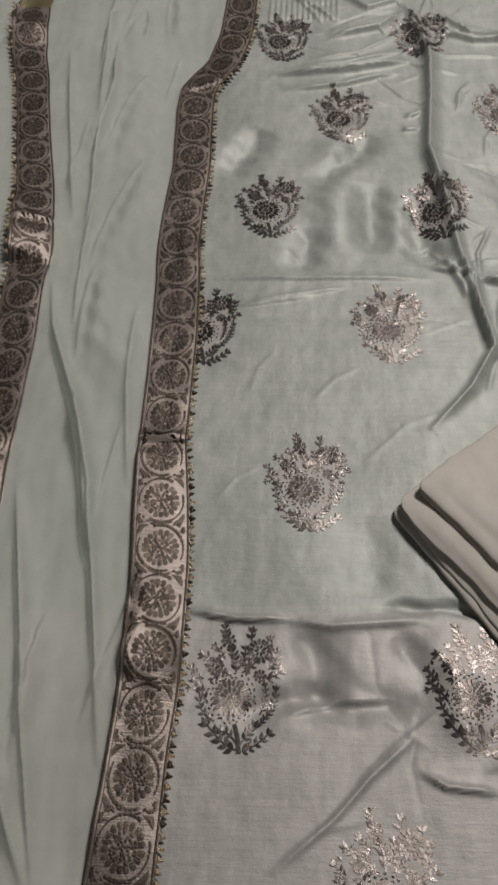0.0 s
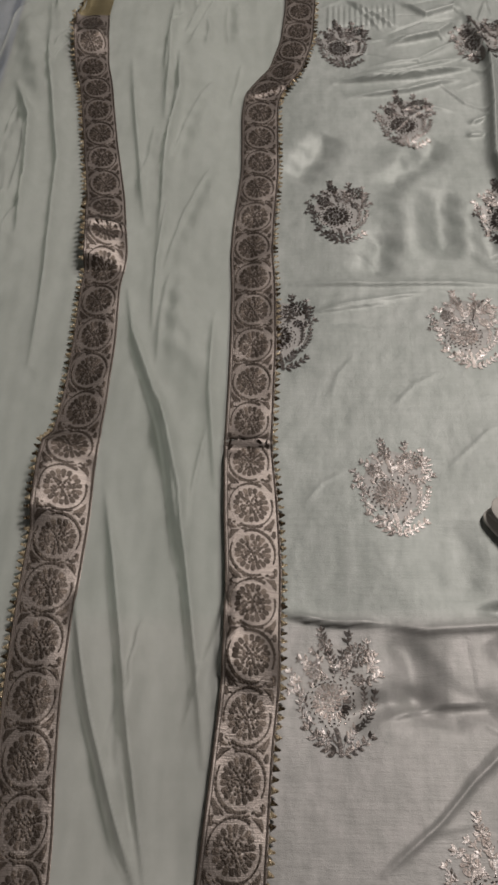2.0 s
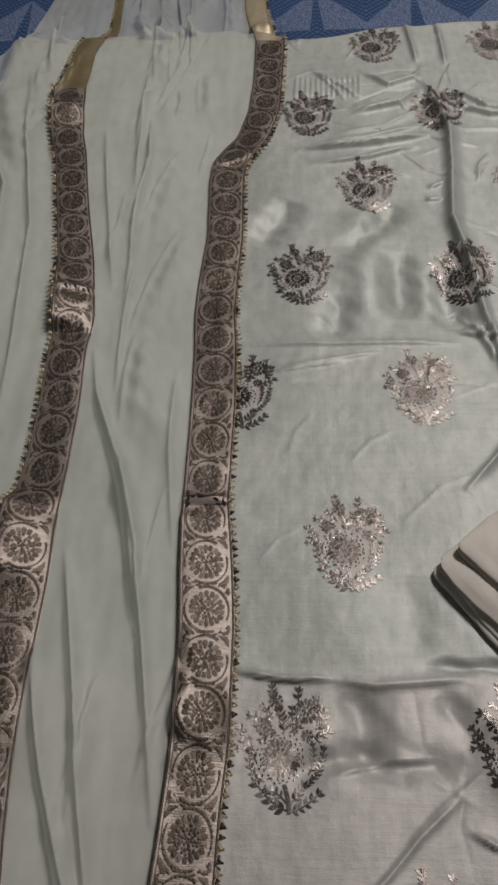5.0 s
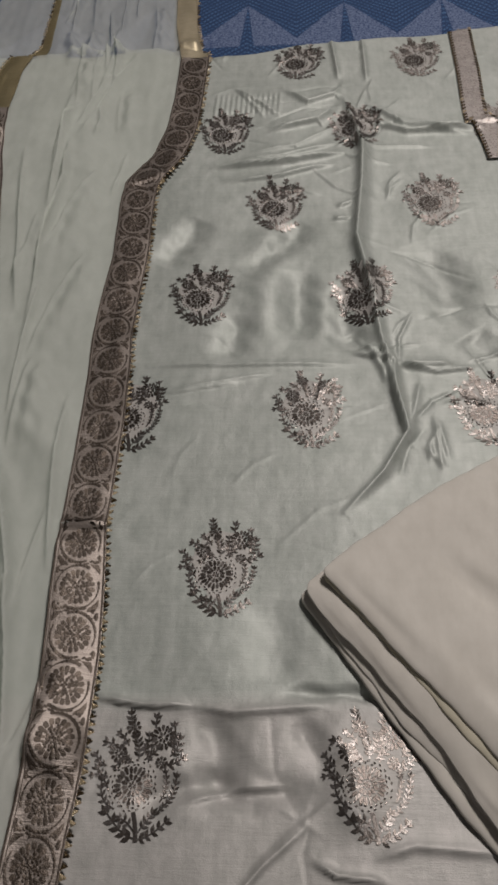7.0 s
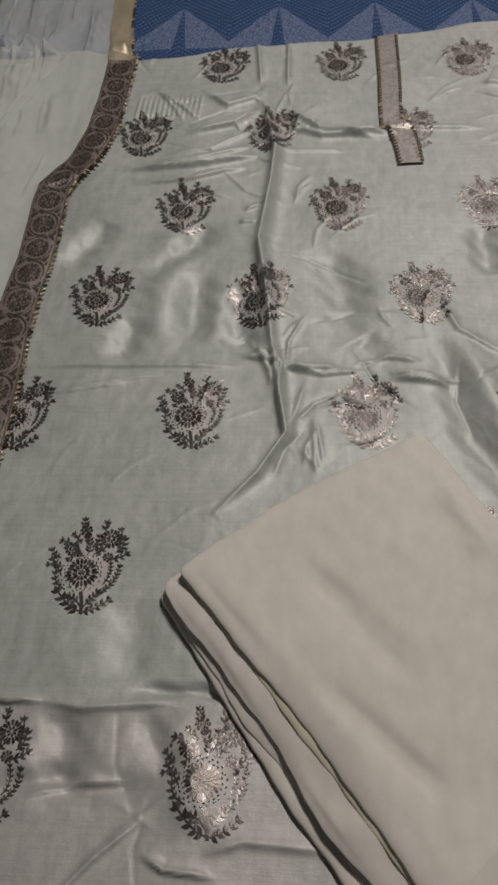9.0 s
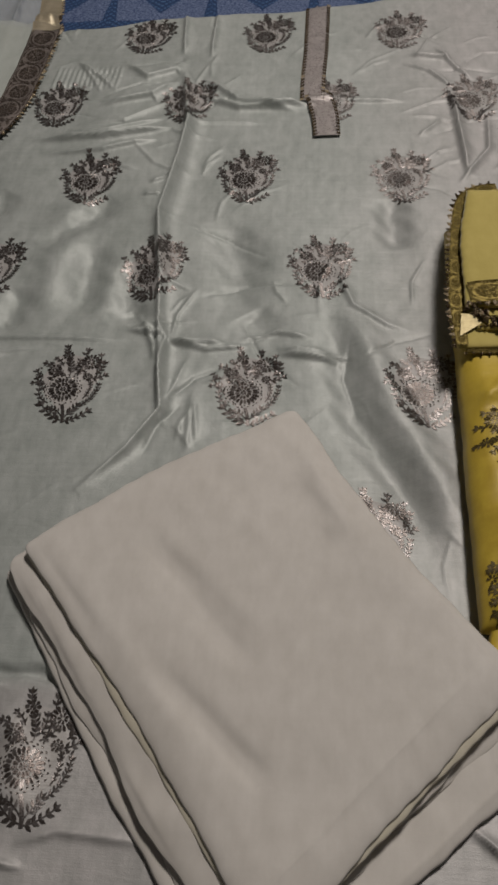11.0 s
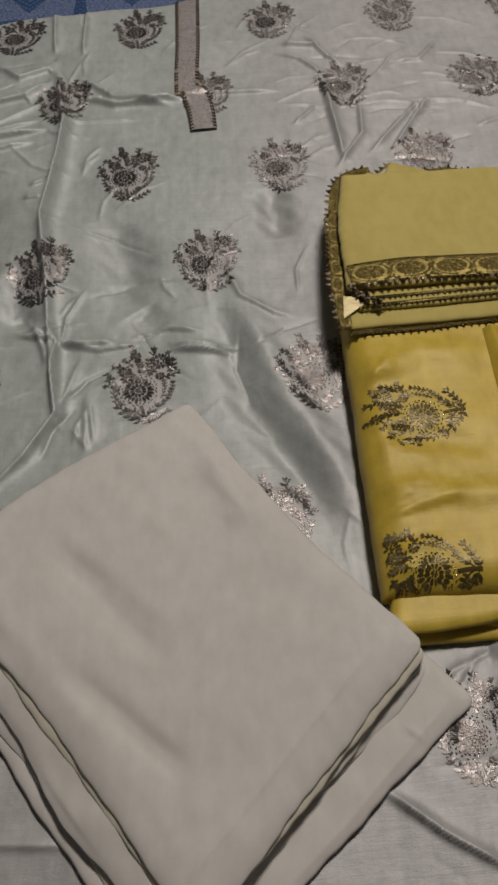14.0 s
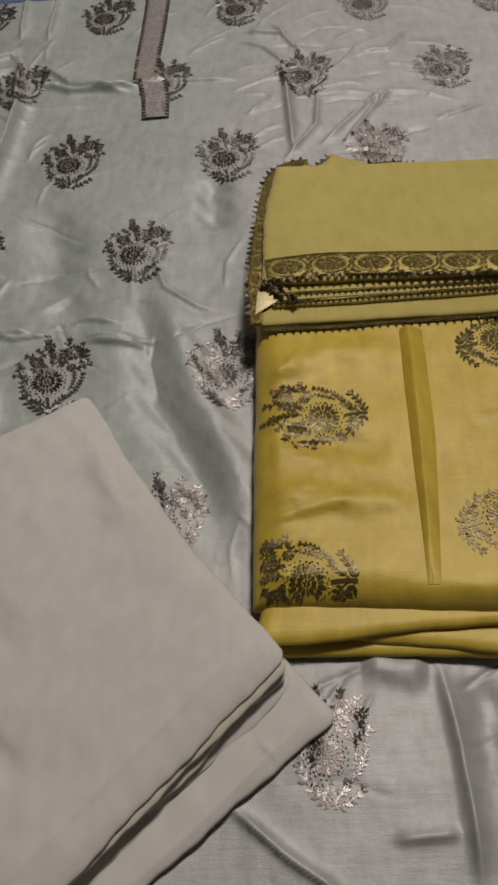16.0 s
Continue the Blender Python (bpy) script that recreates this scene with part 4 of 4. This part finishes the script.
def pillow(corners, z0, z1, r, seed, bows=(0, 0, 0, 0), waves=0.0012, extra=None, power=2.0, corner=0.0, loose=0.0):
    """One folded layer: corners in order round it, rounded edges, a softly uneven top."""
    a, b, c, d = (np.array(p, float) for p in corners)
    n = 140 if extra else 70
    t = 0.5 - 0.5 * np.cos(np.linspace(0, np.pi, n))
    t = 0.6 * t + 0.4 * np.linspace(0, 1, n)
    U, V = np.meshgrid(t, t, indexing="ij")
    P = (1 - U)[..., None] * (1 - V)[..., None] * a + U[..., None] * (1 - V)[..., None] * b + U[..., None] * V[..., None] * c + (1 - U)[..., None] * V[..., None] * d
    lu, lv = (math.dist(a, b) + math.dist(c, d)) / 2, (math.dist(a, d) + math.dist(b, c)) / 2

    def out_dir(p, q):
        e = q - p
        return np.array([e[1], -e[0]]) / math.hypot(*e)

    for k, (p, q, along, dist) in enumerate(((a, b, U, V), (b, c, V, 1 - U), (c, d, 1 - U, 1 - V), (d, a, 1 - V, U))):
        wob = bows[k] * np.sin(np.pi * along) + 0.0006 * np.sin(along * 7 + seed * 1.7 + k) + 0.0003 * np.sin(along * 31 + seed) + 0.00025 * np.sin(along * 83 + 2 * seed)
        wob = wob + loose * (np.sin(along * (9 + 1.3 * (seed % 5)) + 2.1 * seed + k) + 0.6 * np.sin(along * (21 + seed % 7) + seed * 3.3))
        wob = wob * np.sin(np.pi * np.clip(along, 0, 1)) ** 0.3
        P = P + (wob * (1 - dist) ** 3)[..., None] * out_dir(p, q)
    du, dv = np.minimum(U, 1 - U) * lu, np.minimum(V, 1 - V) * lv
    if corner:
        # round the corners off, seen from above
        ca, cb = np.clip(1 - du / corner, 0, 1), np.clip(1 - dv / corner, 0, 1)
        eu, ev = (b - a) / math.dist(a, b), (d - a) / math.dist(a, d)
        P = P + (corner * ca * (1 - np.sqrt(1 - cb ** 2 / 2)) * np.where(U < 0.5, 1, -1))[..., None] * eu
        P = P + (corner * cb * (1 - np.sqrt(1 - ca ** 2 / 2)) * np.where(V < 0.5, 1, -1))[..., None] * ev

    def prof(dd):
        return np.clip(1 - (1 - np.minimum(dd / r, 1)) ** power, 0, 1) ** (1 / power)

    g = np.minimum(prof(du), prof(dv)) * (0.35 + 0.65 * np.maximum(prof(du), prof(dv)))
    zm = (z0 + z1) / 2
    top = zm + (z1 - zm) * g + waves * ripples(P[..., 0], P[..., 1], seed, 0.11) * smooth01(np.minimum(du, dv) / 0.03)
    if extra:
        top = top + extra(P[..., 0], P[..., 1]) * smooth01(np.minimum(du, dv) / 0.02)
    bot = zm - (zm - z0) * g
    X, Y = P[..., 0], P[..., 1]
    v = np.stack([X, Y, top], -1).reshape(-1, 3).tolist() + np.stack([X, Y, bot], -1).reshape(-1, 3).tolist()
    f = grid_faces(n, n) + grid_faces(n, n, n * n, True)
    return v, f


def layered(name, label, category, mat, layers, extra=None, part_name="folded_layer", inner=None, corner=0.0, loose=(0, 0, 0, 0, 0), lower=None, powers=None):
    root = tagged(new(name), label, category)
    for i, (corners, z0, z1, r, bows, waves) in enumerate(layers):
        v, f = pillow(corners, z0, z1, r, 40 + i, bows, waves, extra if i == len(layers) - 1 else lower, power=powers[i] if powers else 2.0, corner=corner, loose=loose[i])
        me = mesh_of(part_name, v, f, inner if inner and i == len(layers) - 2 else mat)
        bm = bmesh.new()
        bm.from_mesh(me)
        bmesh.ops.remove_doubles(bm, verts=bm.verts, dist=0.00005)
        bm.to_mesh(me)
        bm.free()
        me.polygons.foreach_set("use_smooth", [True] * len(me.polygons))
        part(part_name, me, root)
    return root


# corners: left, bottom, right, top
def crumpled(x, y):
    """Soft dents and worn creases of the trousers' top."""
    return 0.0008 * ripples(x * 0.7 + y * 0.7, y * 0.35 - x * 0.35, 71, 0.09) + 0.0002 * ripples(x, y, 72, 0.03) + fold_heights(
        x, y, [("s", -0.003, 0.012, [(0.22, 0.33), (0.30, 0.24)]), ("s", 0.003, 0.010, [(0.33, 0.40), (0.36, 0.33)]), ("s", -0.003, 0.010, [(0.24, 0.24), (0.31, 0.17)]),
               ("c", 0.0025, 0.006, [(0.35, 0.385), (0.345, 0.40)]), ("s", -0.003, 0.008, [(0.43, 0.29), (0.455, 0.25)]),
               ("c", 0.0009, 0.003, [(0.296, 0.103), (0.36, 0.170), (0.442, 0.254)]), ("c", 0.0012, 0.004, [(0.452, 0.236), (0.43, 0.272), (0.385, 0.336)]),
               ("s", -0.002, 0.006, [(0.146, 0.322), (0.175, 0.282), (0.215, 0.228)])])


def slack(x, y):
    """Puckers and turned hems of the layers below."""
    return fold_heights(
        x, y, [("c", 0.002, 0.004, [(0.33, 0.085), (0.40, 0.142), (0.476, 0.212)]), ("c", 0.0018, 0.004, [(0.444, 0.197), (0.470, 0.170)]), ("c", 0.002, 0.005, [(0.30, 0.10), (0.38, 0.165), (0.45, 0.24)]),
               ("c", 0.0025, 0.006, [(0.13, 0.31), (0.18, 0.245), (0.22, 0.19)]), ("c", 0.0025, 0.005, [(0.15, 0.29), (0.21, 0.20), (0.27, 0.12)])]) + 0.0008 * ripples(x, y, 74, 0.05)


layered(
    "folded_trousers", "cream crepe trousers folded into a thick square stack on the kurta", "trousers", CREAM,
    [
        (((0.117, 0.314), (0.300, 0.055), (0.492, 0.210), (0.314, 0.444)), 0.001, 0.008, 0.010, (0.003, 0, -0.004, 0.005), 0.0004),
        (((0.120, 0.316), (0.297, 0.074), (0.466, 0.231), (0.316, 0.446)), 0.000, 0.016, 0.026, (0.003, 0.001, -0.004, 0.006), 0.0005),
        (((0.1215, 0.3165), (0.2985, 0.0765), (0.4635, 0.2345), (0.317, 0.447)), 0.006, 0.0225, 0.028, (0.001, -0.001, -0.005, 0.007), 0.0004),
        (((0.133, 0.3235), (0.312, 0.088), (0.464, 0.236), (0.3175, 0.4475)), 0.018, 0.0245, 0.008, (-0.002, 0, -0.006, 0.006), 0.0),
        (((0.133, 0.3245), (0.313, 0.088), (0.462, 0.241), (0.318, 0.448)), 0.019, 0.031, 0.022, (-0.005, 0, -0.006, 0.007), 0.0),
    ],
    crumpled, inner=CREAM_INSIDE, corner=0.007, loose=(0.0006, 0.0018, 0.0022, 0.0004, 0.0006), lower=slack, powers=(2, 1.35, 1.35, 1.5, 1.6),
)


def top_of(ob, x_least, y_least):
    """The height of a built mesh under a place, held within its top."""
    from mathutils.bvhtree import BVHTree
    me = ob.data
    tree = BVHTree.FromPolygons([v.co for v in me.vertices], [tuple(p.vertices) for p in me.polygons])

    def height(x, y):
        out = []
        for px, py in zip(np.ravel(x), np.ravel(y)):
            hit = tree.ray_cast(Vector((max(px, x_least), max(py, y_least), 0.5)), Vector((0, 0, -1)))
            out.append(hit[0].z if hit[0] else 0.03)
        return np.array(out).reshape(np.shape(x))

    return height


def yellow_folds(x, y):
    h = fold_heights(
        x, y, [("s", 0.003, 0.012, [(0.45, 0.45), (0.50, 0.475), (0.55, 0.47)]),
               ("s", -0.003, 0.012, [(0.46, 0.40), (0.54, 0.385)]), ("s", 0.003, 0.010, [(0.455, 0.35), (0.55, 0.34)]), ("c", 0.002, 0.005, [(0.452, 0.33), (0.51, 0.345)]),
               ("c", 0.002, 0.004, [(0.45, 0.44), (0.475, 0.47)]), ("s", 0.003, 0.008, [(0.53, 0.277), (0.70, 0.272)]), ("c", 0.002, 0.005, [(0.60, 0.41), (0.68, 0.40)])])
    rng = random.Random(77)
    puckers = []
    for _ in range(26):
        py, px = rng.uniform(0.285, 0.50), rng.uniform(0.443, 0.452)
        puckers.append(("c", rng.uniform(0.0006, 0.0016), rng.uniform(0.003, 0.006), [(px, py), (px + rng.uniform(0.015, 0.045), py + rng.uniform(-0.004, 0.012))]))
    h = h + fold_heights(x, y, puckers)
    return 0.95 * h + 0.0006 * ripples(x, y * 1.5, 61, 0.09)


def yellow_suit():
    root = layered(
        "folded_yellow_kurta", "mustard yellow satin kurta folded in a pile with gold embroidered motifs", "kurta", YELLOW_SATIN,
        [
            (((0.447, 0.249), (0.86, 0.230), (0.86, 0.36), (0.458, 0.36)), 0.001, 0.009, 0.007, (-0.004, 0, 0, 0), 0.0004),
            (((0.452, 0.263), (0.86, 0.224), (0.86, 0.36), (0.452, 0.36)), 0.006, 0.0140, 0.008, (0.002, 0, 0, 0), 0.0012),
            (((0.443, 0.252), (0.86, 0.250), (0.86, 0.36), (0.453, 0.36)), 0.012, 0.0205, 0.009, (-0.012, 0, 0, 0), 0.0012),
            (((0.441, 0.275), (0.86, 0.258), (0.86, 0.66), (0.447, 0.66)), -0.004, 0.034, 0.022, (0, 0, 0, 0.001), 0.0),
        ],
        yellow_folds, loose=(0.0008, 0.0012, 0.0012, 0.0003, 0),
    )
    cloth = top_of(root.children[-1], 0.446, 0.2755)
    # a stitched tuck that stands up and leans over
    near = Ribbon([(0.5520, 0.283, 0.0016), (0.5545, 0.391, 0.0030), (0.5560, 0.463, 0.0034), (0.5565, 0.494, 0.0030)], cloth, -0.0004, tilts=((0.283, -10), (0.32, -46), (0.494, -46)))
    far = Ribbon([(0.5566, 0.283, 0.0030), (0.5635, 0.391, 0.0060), (0.5654, 0.463, 0.0060), (0.5655, 0.494, 0.0060)], cloth, -0.0004, tilts=((0.283, 5.3), (0.32, 27), (0.391, 27.4), (0.463, 30.4), (0.494, 27.4)))
    for r in (near, far):
        part("tuck", r.strip(-1, 1, 0.0, YELLOW_SATIN, "tuck"), root)
    for i, (x, y, turn) in enumerate(((0.484, 0.417, 88), (0.468, 0.290, 84), (0.634, 0.478, -86), (0.614, 0.327, -84))):
        motif_at(x, y, turn, cloth, ZARI_YELLOW, NET_YELLOW, i, root, 0.86, (0.446, 0.2755))
    return root


yellow_suit()


def yellow_scarf():
    root = layered(
        "folded_yellow_scarf", "folded lemon georgette scarf with gold lace edges on yellow kurta", "scarf", YELLOW_GEORGETTE,
        [
            (((0.444, 0.500), (0.86, 0.516), (0.86, 0.672), (0.464, 0.678)), 0.034, 0.039, 0.005, (0.001, 0, 0, 0.004), 0.0003),
            (((0.458, 0.516), (0.86, 0.532), (0.86, 0.674), (0.466, 0.680)), 0.038, 0.043, 0.005, (0.001, 0, 0, 0.004), 0.0003),
            (((0.450, 0.536), (0.86, 0.540), (0.86, 0.672), (0.464, 0.680)), 0.042, 0.050, 0.009, (0.001, 0, 0, 0.004), 0.0),
        ],
        lambda x, y: 0.0008 * ripples(x, y, 63, 0.12),
    )
    pad, mid, low = root.children[-1], root.children[-2], root.children[-3]
    label = "olive and gold woven lace edge"
    lace(root, [(0.454, 0.5475, 0.0115), (0.50, 0.5520, 0.0120), (0.56, 0.5500, 0.0115), (0.66, 0.5465, 0.011), (0.86, 0.5495, 0.011)], top_of(pad, 0.455, 0.541), 1,
         LACE_YELLOW, LACE_OLIVE, LACE_OLIVE, 0.034, picot_mats=(1, 0), lift=0.0006, label=label)
    # narrow turned edges of the folded layers below
    for line, cloth in (
        ([(0.466, 0.5275, 0.0012), (0.60, 0.5310, 0.0012), (0.86, 0.5385, 0.0012)], top_of(mid, 0.46, 0.519)),
        ([(0.461, 0.5190, 0.0012), (0.60, 0.5245, 0.0012), (0.86, 0.5345, 0.0012)], top_of(mid, 0.46, 0.519)),
    ):
        lace(root, line, cloth, 1, LACE_YELLOW, LACE_OLIVE, LACE_OLIVE, 0.5, picots=(0.0046,), picot_mats=(1, 1), lift=0.0003, label=label, picot_size=0.62)
    # the lowest layer's lace, its shade painted in as a dark olive base
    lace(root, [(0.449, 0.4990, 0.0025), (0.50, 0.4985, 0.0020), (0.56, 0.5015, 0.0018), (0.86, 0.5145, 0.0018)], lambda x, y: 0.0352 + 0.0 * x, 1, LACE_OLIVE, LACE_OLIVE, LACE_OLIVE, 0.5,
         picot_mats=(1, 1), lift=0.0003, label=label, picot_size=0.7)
    # lace down the side of the pad
    lace(root, [(0.446, 0.500, 0.005), (0.445, 0.55, 0.006), (0.451, 0.62, 0.0055), (0.456, 0.660, 0.005), (0.462, 0.680, 0.005), (0.476, 0.690, 0.006), (0.493, 0.692, 0.005)],
         lambda x, y: 0.040 + 0.0 * x, -1, LACE_YELLOW, LACE_OLIVE, LACE_OLIVE, 0.02, picot_mats=(1, 0), lift=0.0, label=label)
    v, f = pillow(((0.492, 0.672), (0.560, 0.672), (0.548, 0.692), (0.516, 0.710)), 0.030, 0.038, 0.006, 58, waves=0.0003)
    part("folded_layer", mesh_of("folded_layer", v, f, YELLOW_GEORGETTE), root)
    lace(root, [(0.494, 0.690, 0.001), (0.516, 0.711, 0.001)], lambda x, y: 0.033 + 0.0 * x, -1, LACE_YELLOW, LACE_OLIVE, LACE_OLIVE, 0.5, picot_mats=(0, 1), lift=0.0, label=label)
    lace(root, [(0.545, 0.694, 0.008), (0.565, 0.698, 0.008), (0.588, 0.692, 0.007)], lambda x, y: 0.028 + 0.0 * x, -1, LACE_YELLOW, LACE_OLIVE, LACE_OLIVE, 0.02, picot_mats=(1, 0), lift=0.0, label=label)
    # the lace's glossy reverse, turned over at the corner
    v = [(0.445, 0.509, 0.0415), (0.466, 0.524, 0.043), (0.460, 0.529, 0.0448), (0.447, 0.530, 0.0448), (0.454, 0.521, 0.0448)]
    part("turned_corner", mesh_of("turned_corner", v, [(0, 1, 4), (1, 2, 4), (2, 3, 4), (3, 0, 4)], WORN_GOLD), root, "pale glossy lace corner turned over")
    rng = random.Random(17)
    for i in range(34):
        ob = part("bead", PICOT[1 if i % 4 else 0], root)
        t = rng.random()
        ob.location = (0.452 + 0.024 * t + rng.uniform(-0.003, 0.003), 0.537 - 0.020 * t + rng.uniform(-0.004, 0.004), 0.0465 - 0.003 * t + rng.uniform(0, 0.002))
        ob.rotation_euler = (rng.uniform(-1.5, 1.5), rng.uniform(-1.5, 1.5), rng.uniform(0, 6.28))
        ob.scale = (1.3, 1.3, 1.3)
    return root


yellow_scarf()
